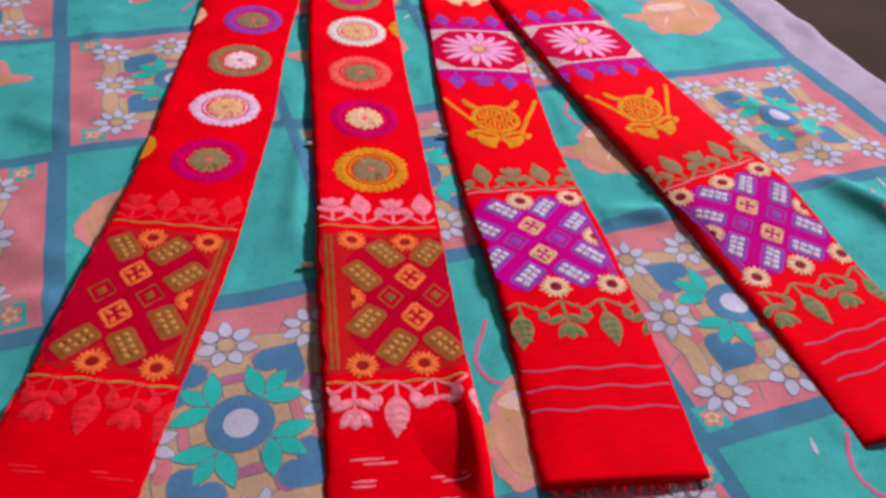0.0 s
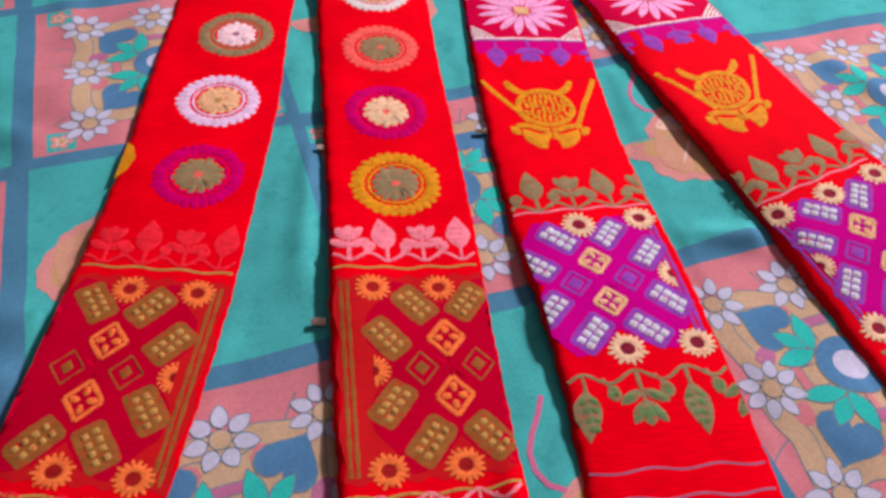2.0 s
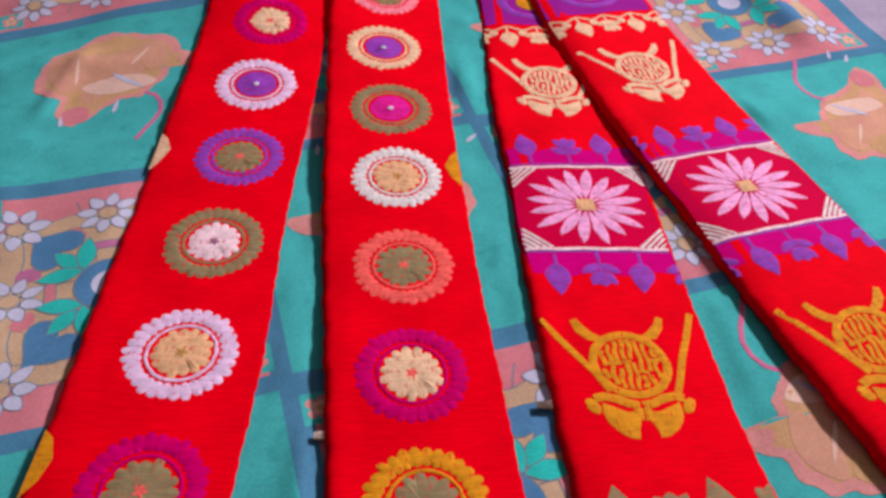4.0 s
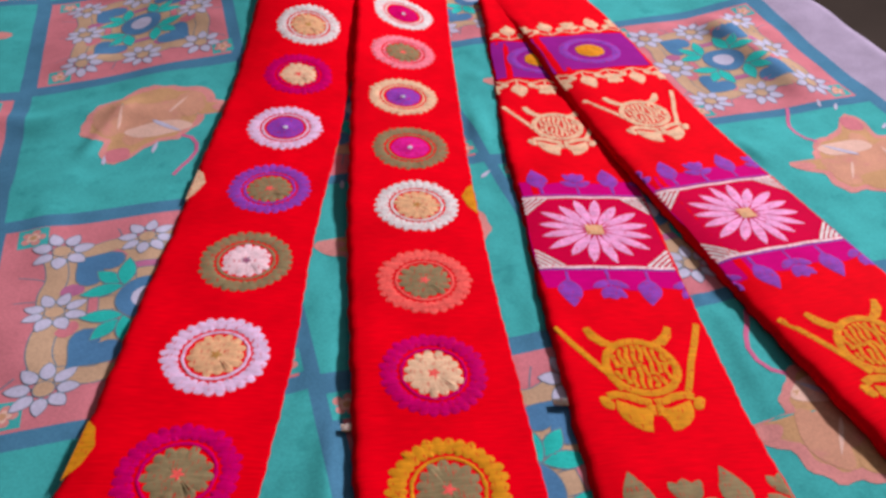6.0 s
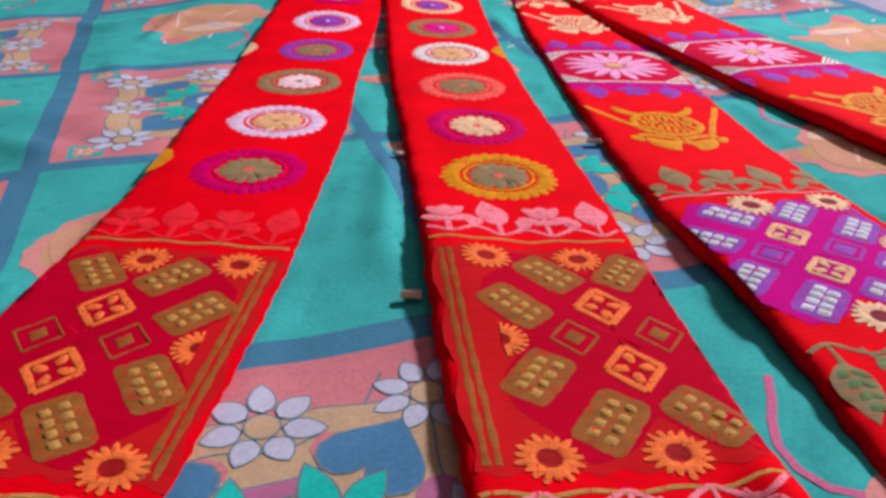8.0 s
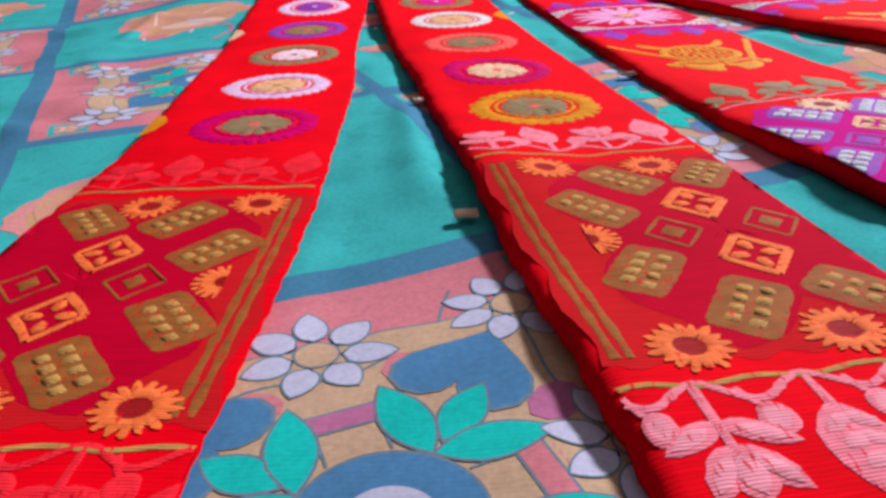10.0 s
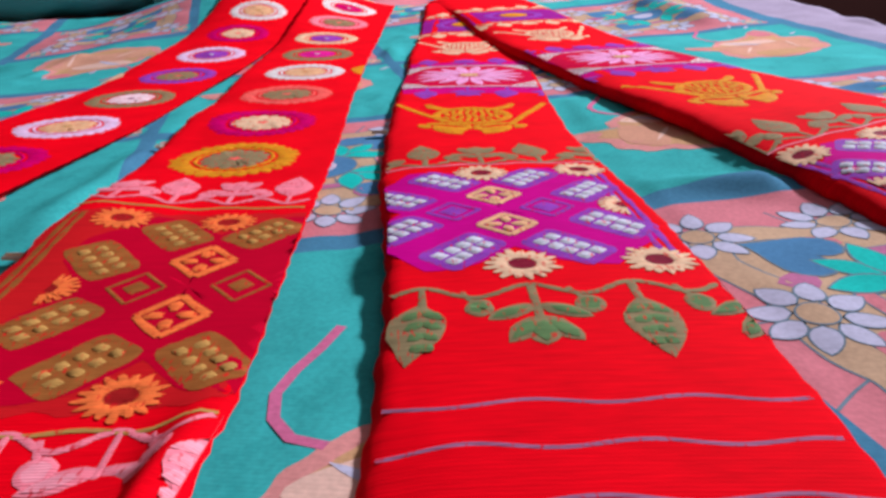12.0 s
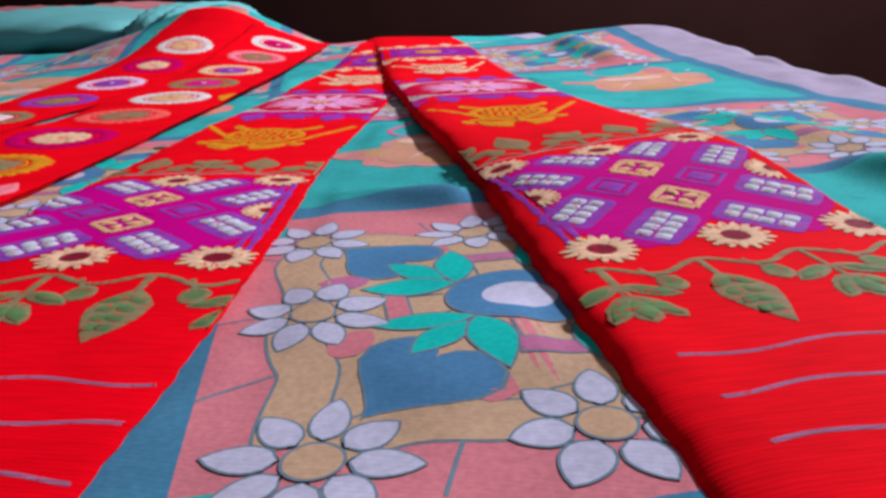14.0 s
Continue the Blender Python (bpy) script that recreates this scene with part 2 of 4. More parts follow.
LINES = {
    "a": [(-.163, .06), (-.162, .16), (-.159, .25), (-.155, .35), (-.157, .43), (-.160, .5), (-.166, .57), (-.170, .64), (-.172, .72), (-.178, .85), (-.183, .96)],
    "b": [(.022, .06), (.006, .16), (-.004, .23), (-.013, .286), (-.024, .353), (-.034, .424), (-.043, .481), (-.057, .555), (-.070, .65), (-.081, .73), (-.099, .9), (-.104, .95)],
    "c": [(.111, .19), (.104, .25), (.097, .3), (.086, .36), (.074, .41), (.063, .47), (.059, .51), (.051, .57), (.043, .645), (.034, .715), (.025, .81), (.017, .91), (.008, .97)],
    "d": [(.290, .235), (.268, .3), (.231, .41), (.185, .52), (.143, .636), (.108, .73), (.075, .83), (.047, .915), (.010, 1.0)],
}
HALF = {"a": (0.0395, 0.046), "b": (0.040, 0.041), "c": (0.0430, 0.041), "d": (0.047, 0.045)}
_r = random.Random(11)
for _ in range(56):
    _x, _y, _t, _l = _r.uniform(-0.42, 0.42), _r.uniform(0.12, 0.95), _r.uniform(0, math.pi), _r.uniform(0.03, 0.11)
    RIDGES.append((_x, _y, _x + _l * math.cos(_t), _y + _l * math.sin(_t), _r.uniform(0.010, 0.020), _r.uniform(0.0010, 0.0028)))


def smooth(t):
    t = np.clip(t, 0, 1)
    return t * t * (3 - 2 * t)


def swell(x, y):
    """The soft rise of the bed towards its head."""
    far = np.maximum(0.0, np.minimum(y, 0.99) - 0.62) / 0.22
    return 0.024 * far ** 2 * (1 - smooth((y - 0.975) / 0.13)) * (0.25 + 0.75 * smooth((x + 0.42) / 0.22)) * (1 - 0.74 * smooth((x + 0.20) / 0.14)) * (1 + 0.7 * smooth((x - 0.10) / 0.15))


def step(t):
    t = min(max(t, 0.0), 1.0)
    return t * t * (3 - 2 * t)


def rise(x, y):
    """swell for single places."""
    far = max(0.0, min(y, 0.99) - 0.62) / 0.22
    return 0.024 * far ** 2 * (1 - step((y - 0.975) / 0.13)) * (0.25 + 0.75 * step((x + 0.42) / 0.22)) * (1 - 0.74 * step((x + 0.20) / 0.14)) * (1 + 0.7 * step((x - 0.10) / 0.15)) if far else 0.0


def lie(x, y):
    """Height of the bedsheet."""
    z = 0.0011 * np.sin(41 * x + 17 * y) * np.sin(29 * y - 11 * x + 1.3) + 0.0007 * np.sin(83 * x - 37 * y + 0.7) * np.sin(61 * y + 0.4)
    for x0, y0, x1, y1, w, h in RIDGES:
        dx, dy = x1 - x0, y1 - y0
        k = dx * dx + dy * dy
        t = ((x - x0) * dx + (y - y0) * dy) / k
        tc = np.clip(t, 0, 1)
        d = np.hypot(x - x0 - tc * dx, y - y0 - tc * dy + 0.004 * np.sin(60 * x + 40 * y))
        z = z + h * np.exp(-(d / w) ** 2) * smooth(tc * (1 - tc) * 4)
    for key, pts in LINES.items():
        px, py = np.array(pts).T
        far = np.abs(x - np.interp(y, py, px)) * (0.94 if key == "d" else 0.985) - HALF[key][0] - 0.003
        ends = np.maximum(py[0] - 0.004 - y, y - py[-1] - 0.004)
        z = z * (0.12 + 0.88 * smooth(np.maximum(far, ends) / 0.010))
    # the sheet is pushed up under the slanting band
    px, py = np.array(LINES["d"]).T
    aside = (x - np.interp(y, py, px)) / 0.075
    return z - 0.0052 + swell(x, y) + 0.0042 * np.exp(-aside ** 2) * smooth((y - 0.37) / 0.08) * (1 - smooth((y - 0.90) / 0.10))


def bed(r, u, h=0.0):
    """World place of the sheet's own coordinates, hanging down past its edges."""
    a = np.clip((r - R_EDGE) / 0.03, 0, math.pi / 2)
    b = np.clip((u - U_EDGE) / 0.03, 0, math.pi / 2)
    rr = np.minimum(r, R_EDGE) + 0.03 * np.sin(a)
    uu = np.minimum(u, U_EDGE) + 0.03 * np.sin(b)
    drop = 0.03 * (1 - np.cos(a)) + np.maximum(0, r - R_EDGE - 0.0471) + 0.03 * (1 - np.cos(b)) + np.maximum(0, u - U_EDGE - 0.0471)
    x = ORIGIN[0] + rr * ER[0] + uu * EU[0]
    y = ORIGIN[1] + rr * ER[1] + uu * EU[1]
    return x, y, lie(x, y) + h - drop


GRID = 0.0025
FLAT_R, FLAT_U = np.arange(-0.90, 0.66, GRID), np.arange(-0.22, 1.10, GRID)
HEIGHTS = bed(*np.meshgrid(FLAT_R, FLAT_U, indexing="ij"))[2].tolist()


def on_sheet(r, u, h=0.0):
    """World place of the sheet's own coordinates, on the facets of its mesh."""
    r, u = float(r), float(u)
    i, j = (r + 0.90) / GRID, (u + 0.22) / GRID
    if r > R_EDGE or not (0 <= i < len(HEIGHTS) - 1 and 0 <= j < len(HEIGHTS[0]) - 1):
        return tuple(float(v) for v in bed(np.float64(r), np.float64(u), h + 0.0002))
    i0, j0 = int(i), int(j)
    a, b = i - i0, j - j0
    lo, hi = HEIGHTS[i0], HEIGHTS[i0 + 1]
    z = (lo[j0] * (1 - b) + lo[j0 + 1] * b) * (1 - a) + (hi[j0] * (1 - b) + hi[j0 + 1] * b) * a
    return -0.085 + r * 0.938 - u * 0.347, 0.215 + r * 0.347 + u * 0.938, z + h


def height(x, y):
    """The sheet's height at a world place."""
    dx, dy = x + 0.085, y - 0.215
    return on_sheet(0.938 * dx + 0.347 * dy, -0.347 * dx + 0.938 * dy)[2]


# ---- room ----
def box(name, x0, x1, y0, y1, z0, z1, material, kind="structure", label="", category=""):
    bm = bmesh.new()
    bmesh.ops.create_cube(bm, size=1.0, matrix=Matrix.Translation(((x0 + x1) / 2, (y0 + y1) / 2, (z0 + z1) / 2)) @ Matrix.Diagonal((x1 - x0, y1 - y0, z1 - z0, 1)))
    mesh = bpy.data.meshes.new(name)
    bm.to_mesh(mesh)
    bm.free()
    mesh.materials.append(material)
    return tagged(new(name, mesh), label, category, "", kind)


# top, south and east sides are unseen, added pale as reflectors for the bed
box("floor", -2.4, 3.2, -2.2, 3.2, -0.60, -0.50, FLOOR)
box("bounce_ceiling", -2.4, 3.2, -2.2, 3.2, 2.10, 2.20, BOUNCE)
box("wall_north", -2.4, 3.2, 3.2, 3.3, -0.50, 2.10, WALL)
box("bounce_wall_south", -2.4, 3.2, -2.3, -2.2, -0.50, 2.10, BOUNCE)
box("wall_west", -2.5, -2.4, -2.2, 3.2, -0.50, 2.10, WALL)
box("bounce_wall_east", 3.2, 3.3, -2.2, 3.2, -0.50, 2.10, BOUNCE)

# ---- mattress and bedsheet ----
def mattress():
    s = Shape(lambda a, b, h: (*(ORIGIN + a * ER + b * EU), h))
    ring = []
    for h, k in ((-0.50, 0.0), (-0.075, 0.0), (-0.050, 0.012), (-0.040, 0.04)):
        ring.append([s.add(a, b, h) for a, b in ((-1.3 + k, -0.9 + k), (0.61 - k, -0.9 + k), (0.61 - k, 1.09 - k), (-1.3 + k, 1.09 - k))])
    for lo, hi in zip(ring, ring[1:]):
        for i in range(4):
            j = (i + 1) % 4
            s.face((lo[i], lo[j], hi[j], hi[i]), PLAIN)
    s.face(tuple(ring[-1]), PLAIN)
    s.face(tuple(reversed(ring[0])), PLAIN)
    return tagged(s.link("mattress"), "thick pale mattress hidden under the printed bedsheet", "mattress")


mattress()


def nearest(table, v):
    return min(table, key=lambda k: abs(table[k] - v))


def bedsheet():
    rs = np.concatenate([np.arange(-1.10, -0.90, 0.008), FLAT_R, np.arange(0.66, R_EDGE + 0.35, 0.01)])
    us = np.concatenate([np.arange(-0.75, -0.22, 0.008), FLAT_U, np.arange(1.10, U_EDGE + 0.30, 0.008)])
    gr, gu = np.meshgrid(rs, us, indexing="ij")
    x, y, z = bed(gr, gu)
    verts = np.stack([x, y, z], -1).reshape(-1, 3)
    n, k = len(rs), len(us)
    i, j = np.meshgrid(np.arange(n - 1), np.arange(k - 1), indexing="ij")
    quads = np.stack([i * k + j, (i + 1) * k + j, (i + 1) * k + j + 1, i * k + j + 1], -1).reshape(-1, 4)
    # which square of the patchwork a strip of cells belongs to, and how far its edge is
    def cells(vals, table):
        keys = sorted(table)
        at, edge = [], []
        for v in vals:
            q = nearest(table, v)
            lo = (table[q] + table[q - 1]) / 2 if q - 1 in table else table[q] - 0.083
            hi = (table[q] + table[q + 1]) / 2 if q + 1 in table else table[q] + 0.083
            at.append(q)
            edge.append(min(v - lo, hi - v))
        return np.array(at), np.array(edge)
    qr, er = cells((rs[:-1] + rs[1:]) / 2, R_AT)
    qu, eu = cells((us[:-1] + us[1:]) / 2, U_AT)
    flower = (qr[:, None] + qu[None, :]) % 2 == 0
    edge = np.minimum(er[:, None], eu[None, :])
    mat = np.where(flower, 2, 0)
    mat = np.where((edge < 0.0038) | (flower & (edge < 0.0075)), 1, mat)
    rmid = ((rs[:-1] + rs[1:]) / 2)[:, None] + 0 * us[:-1][None, :]
    mat = np.where(rmid > 0.558, 1, mat)
    mat = np.where(rmid > 0.570, 3, mat)
    mat = np.where((rmid > 0.640) & (rmid < 0.664), 1, mat)
    mesh = bpy.data.meshes.new("bedsheet")
    mesh.from_pydata(verts.tolist(), [], quads.tolist())
    for m in (TEAL, SLATE, PINK, LILAC):
        mesh.materials.append(m)
    mesh.polygons.foreach_set("material_index", mat.ravel().astype(np.int32))
    mesh.polygons.foreach_set("use_smooth", [True] * len(mesh.polygons))
    mesh.update()
    return tagged(new("bedsheet", mesh), "rumpled cotton bedsheet printed with teal and pink floral patchwork squares", "bedsheet")


SHEET = bedsheet()
LAYER = 0.00005


def daisy(r, u, turn, seed, size=1.0):
    rnd = random.Random(seed)
    s = Shape(on_sheet)
    n = rnd.choice((7, 8, 8))
    h = 4.6 * LAYER
    s.polar(r, u, 8 * n, [(0.0028 * size, h, TAN), (0.0047 * size, h, TAN), (0.0053 * size, h, INK)], 1.0, 1.0, turn)
    rim = 16 * n
    for i in range(n):
        t = turn + 2 * math.pi * i / n
        tip, wide = rnd.uniform(0.0164, 0.0188) * size, (0.0088 if n == 7 else 0.0078) * size * rnd.uniform(0.92, 1.06)
        rows = []
        for o, w in ((0.0, 1.0), (0.0006, 0.87), (0.0024, 0.55), (0.0042, 0.20)):
            line = petal(r, u, 0.0053 * size + o, tip - o, wide * w, t, 8, 0.78, 0.72)
            first = [rim + 8 * i] if o == 0.0 else [s.add(*line[0], h)]
            rows.append(first + [s.add(a, b, h - 0.04 * i * LAYER) for a, b in line[1:]])
        for (lo, hi), m in zip(zip(rows, rows[1:]), (INK, PETAL, PETAL)):
            for a in range(len(lo)):
                b = (a + 1) % len(lo)
                s.face((lo[a], lo[b], hi[b], hi[a]), m)
        s.face(tuple(rows[-1]), PETAL)
    s.link("printed_daisy", SHEET, "white printed daisy with tan centre")


def big_flower(r, u, seed):
    s = Shape(on_sheet)
    h = 4.8 * LAYER
    s.polar(r, u, 48, [(0.0030, h, PETAL), (0.0060, h, PETAL), (0.0088, h, PETAL), (0.0115, h, BLUE), (0.0142, h, BLUE), (0.0168, h, BLUE), (0.0175, h, INK)])
    rose = s.link("printed_rosette", SHEET, "blue printed flower with lilac eye and teal leaves")
    for q in range(4):
        t = math.pi / 4 + q * math.pi / 2
        a0, b0 = r + 0.0178 * math.cos(t), u + 0.0178 * math.sin(t)
        for k, start, tip, wide in ((0, 0.0030, 0.0225, 0.0098), (-1, -0.0004, 0.0240, 0.0108), (1, -0.0004, 0.0240, 0.0108)):
            turn = t + k * 0.92 + random.Random(seed + q * 2 + k).uniform(-0.07, 0.07)
            g = Shape(on_sheet)
            rows = []
            for o, w in ((0.0, 1.0), (0.0009, 0.87), (0.0030, 0.60), (0.0055, 0.28)):
                rows.append([g.add(a, b, (4.0 + 0.25 * abs(k) + 0.06 * k) * LAYER) for a, b in petal(a0, b0, start + o, tip - o, wide * w, turn, 9, 0.92, 0.95)])
            for (lo, hi), m in zip(zip(rows, rows[1:]), (INK, LEAF, LEAF)):
                for i in range(len(lo)):
                    j = (i + 1) % len(lo)
                    g.face((lo[i], lo[j], hi[j], hi[i]), m)
            g.face(tuple(rows[-1]), LEAF)
            g.link("printed_leaf", rose)


def heart(r, u, turn, seed):
    s = Shape(on_sheet)
    def at(k):
        pts = []
        for i in range(24):
            t = 2 * math.pi * i / 24
            a = 16 * math.sin(t) ** 3 * k
            b = (13 * math.cos(t) - 5 * math.cos(2 * t) - 2 * math.cos(3 * t) - math.cos(4 * t) + 3) * k
            pts.append(s.add(r + a * math.cos(turn) - b * math.sin(turn), u + a * math.sin(turn) + b * math.cos(turn), 3.5 * LAYER))
        return pts
    rows = [at(0.00100 * k) for k in (1.0, 0.945, 0.8, 0.65, 0.5, 0.35, 0.2, 0.08)]
    for (lo, hi), m in zip(zip(rows, rows[1:]), [INK] + [BLUE] * 6):
        for i in range(24):
            j = (i + 1) % 24
            s.face((lo[i], lo[j], hi[j], hi[i]), m)
    s.face(tuple(rows[-1]), BLUE)
    s.link("printed_heart", SHEET)


def strip(s, line, width, base, material, across=6):
    """A flat printed strip along a line."""
    rows = []
    for i, (a, b) in enumerate(line):
        (a0, b0), (a1, b1) = line[max(i - 1, 0)], line[min(i + 1, len(line) - 1)]
        k = math.hypot(a1 - a0, b1 - b0)
        na, nb = -(b1 - b0) / k * width, (a1 - a0) / k * width
        rows.append([s.add(a + na * (q / across - 0.5), b + nb * (q / across - 0.5), base) for q in range(across + 1)])
    for lo, hi in zip(rows, rows[1:]):
        for q in range(across):
            s.face((lo[q + 1], hi[q + 1], hi[q], lo[q]), material)


def lattice_path(r, u, seed):
    """The tan bands and rose blocks that tie the daisies of one square together."""
    rnd = random.Random(seed)
    s = Shape(on_sheet)
    d = 0.050
    ground = [[s.add(r - 0.047 + 0.094 * i / 38, u - 0.047 + 0.094 * j / 38, 0.4 * LAYER) for j in range(39)] for i in range(39)]
    for i in range(38):
        for j in range(38):
            s.face((ground[i][j], ground[i + 1][j], ground[i + 1][j + 1], ground[i][j + 1]), TAN)
    for q, (a0, b0, a1, b1) in enumerate(((-d, -d, d, -d), (d, -d, d, d), (d, d, -d, d), (-d, d, -d, -d))):
        n = 30
        line = [(r + a0 + (a1 - a0) * i / n + 0.0016 * math.sin(i * 0.52 + seed), u + b0 + (b1 - b0) * i / n + 0.0016 * math.cos(i * 0.68 + seed)) for i in range(n + 1)]
        strip(s, line, 0.0126, (1.0 + 0.12 * q) * LAYER, INK)
        strip(s, line, 0.0112, (1.9 + 0.12 * q) * LAYER, TAN)
    for q in range(4):
        t = q * math.pi / 2
        c, n = math.cos(t), math.sin(t)
        arc = lambda k, w: [(r + k * c - w * n * x / 8, u + k * n + w * c * x / 8) for x in range(-8, 9)]
        strip(s, arc(0.0285, 0.0078), 0.0062, (2.60 + 0.05 * q) * LAYER, INK)
        strip(s, arc(0.0285, 0.0073), 0.0050, (3.10 + 0.05 * q) * LAYER, ROSE if q % 2 else PINK)
        for w in (-1, 1):
            strip(s, [(r + (0.0170 + 0.0105 * x / 8) * c - w * 0.0062 * n, u + (0.0170 + 0.0105 * x / 8) * n + w * 0.0062 * c) for x in range(9)], 0.0006, 2.6 * LAYER, INK, 1)
    for q in range(8):
        t = q * math.pi / 4 + 0.39
        a, b = r + 0.043 * math.cos(t), u + 0.043 * math.sin(t)
        s.fill(oval(a, b, 0.007, 0.005, 9, t + rnd.random(), 0.2, seed + q), (2.7 + 0.05 * q) * LAYER, 0.000005, ROSE if q % 3 == 0 else PINK)
    for q in range(10):
        t = 2 * math.pi * q / 10 + rnd.uniform(-0.2, 0.2)
        k = 0.0685 / max(abs(math.cos(t)), abs(math.sin(t)))
        a, b = math.cos(t), math.sin(t)
        s.ribbon([(r + a * (0.056 + (k - 0.056) * i / 4), u + b * (0.056 + (k - 0.056) * i / 4) + 0.0008 * math.sin(i)) for i in range(5)], 0.0008, 1.0 * LAYER, 0.00001, INK)
    tagged(s.link("printed_lattice", SHEET), kind="stuff")


LOBES = [(48, 12), (60, 14), (74, 20), (77, 30), (64, 35), (50, 36), (45, 51), (31, 61), (18, 55), (2, 56), (-16, 58), (-31, 46), (-41, 31),
         (-54, 15), (-60, -4), (-55, -31), (-41, -41), (-28, -40), (-26, -60), (-18, -71), (-8, -75), (2, -62), (8, -46), (20, -34), (34, -28), (42, -14), (48, 0)]


def blossom(r, u, seed, way=1):
    """The big orchid-like peach blossom with its thin pink stem on a teal square."""
    rnd = random.Random(seed)
    s = Shape(on_sheet)
    k, c, n = 0.00078 * way, math.cos(math.radians(20)), math.sin(math.radians(20))
    at = lambda x, y: (r + (x * c + y * n) * k, u + (y * c - x * n) * k)
    edge = star_radius([((x * c + y * n) * k, (y * c - x * n) * k) for x, y in LOBES])
    rim = lambda t: edge(t) * (1 + 0.022 * math.sin(9 * t + seed) + 0.012 * math.sin(23 * t))
    s.polar(r, u, 96, [(lambda t, q=q: rim(t) * q / 14, 3.0 * LAYER, BLUSH if q > 12 else OCHRE if q > 8 else PEACH) for q in range(1, 15)])
    flower = s.link("printed_blossom", SHEET, "peach printed blossom on a teal square")
    for x, y, ra, rb, turn, m in ((-36, -6, 15, 26, 0.5, PEACH), (-8, 36, 24, 14, 0.3, OCHRE), (30, 28, 13, 22, 0.2, PEACH), (-10, -58, 11, 12, 0.0, PINK), (12, -14, 30, 11, 0.35, PALE), (62, 25, 10, 6, 0.3, BLUSH)):
        p = Shape(on_sheet)
        a, b = at(x, y)
        p.polar(a, b, 28, [(lambda t, q=q: q / 4 * (1 + 0.06 * math.sin(4 * t + seed)), 5.0 * LAYER, m) for q in range(1, 5)], ra * abs(k), rb * abs(k), turn)
        p.link("blossom_petal", flower)
    for x0, y0, x1, y1, wide in ((2, -2, 34, -16, 5.0), (-24, -20, -30, 12, 3.0), (14, 10, 24, 40, 3.0)):
        p = Shape(on_sheet)
        (a0, b0), (a1, b1) = at(x0, y0), at(x1, y1)
        p.fill(petal(a0, b0, 0.0, math.hypot(a1 - a0, b1 - b0), wide * abs(k), math.atan2(b1 - b0, a1 - a0), 8), 7.0 * LAYER, 0.000004, PETAL if wide > 4 else PALE)
        p.link("blossom_vein", flower)
    p = Shape(on_sheet)
    line = [(36, -22), (46, -25), (53, -33), (56, -44), (54, -56), (50, -68), (47, -82)]
    strip(p, [at(*q) for q in line], 0.0027, 4.0 * LAYER, STEM, 2)
    p.link("blossom_stem", flower, "thin pink printed stem")
    for i in range(3):
        p = Shape(on_sheet)
        a, b = at(rnd.uniform(-60, 80), rnd.uniform(-88, -74) if i else -52)
        p.fill(petal(a, b, 0, rnd.uniform(0.009, 0.015), 0.0030, rnd.uniform(0.6, 1.5)), 4.0 * LAYER, 0.000004, PETAL)
        p.link("printed_petal", flower, "small white printed petal")


def corner_piece(r, u, seed):
    """A small teal square with a peach flower in the corner of a pink square."""
    s = Shape(on_sheet)
    h = 0.0085
    ids = [[s.add(r - h + 2 * h * i / 7, u - h + 2 * h * j / 7, 0.7 * LAYER) for j in range(8)] for i in range(8)]
    for i in range(7):
        for j in range(7):
            s.face((ids[i][j], ids[i + 1][j], ids[i + 1][j + 1], ids[i][j + 1]), TEAL)
    rb = petals(5, 0.0036, 0.0070, 0.6, 0.0, 0.08, seed)
    s.polar(r, u, 40, [(0.0012, 1.6 * LAYER, OCHRE), (0.0020, 1.6 * LAYER, OCHRE), (lambda t: rb(t) * 0.6, 1.6 * LAYER, PALE), (rb, 1.6 * LAYER, BLUSH)], 1.0, 1.0, seed % 7)
    s.link("printed_corner", SHEET, "teal printed corner square with a peach flower")


for q, rq in R_AT.items():
    for w, uw in U_AT.items():
        px_, py_ = ORIGIN + rq * ER + uw * EU
        if not (-0.75 < px_ < 0.6 and 0.02 < py_ < 1.25):
            continue
        seed = 100 + q * 17 + w * 31
        if (q + w) % 2 == 0:
            lattice_path(rq, uw, seed)
            big_flower(rq, uw, seed)
            for a, b in ((-1, -1), (0, -1), (1, -1), (-1, 0), (1, 0), (-1, 1), (0, 1), (1, 1)):
                daisy(rq + a * 0.0475, uw + b * (0.056 if b < 0 else 0.0535), random.Random(seed + a * 3 + b).uniform(0, 1), seed + a * 5 + b * 7)
            for a, b in ((-1, -1), (1, -1), (-1, 1), (1, 1)):
                corner_piece(rq + a * 0.0640, uw + b * 0.0690, seed + a * 2 + b)
                heart(rq + a * 0.030, uw + b * 0.036, math.atan2(b, a) + math.pi / 2, seed + a + b)
        else:
            shift = {(0, 1): (-0.030, 0.0), (1, 0): (0.008, -0.042)}.get((q, w), (0.020 if q > 1 else 0.004, 0.02 if w > 1 else 0.0))
            blossom(rq + shift[0], uw + shift[1], seed, -1 if q > 0 else 1)

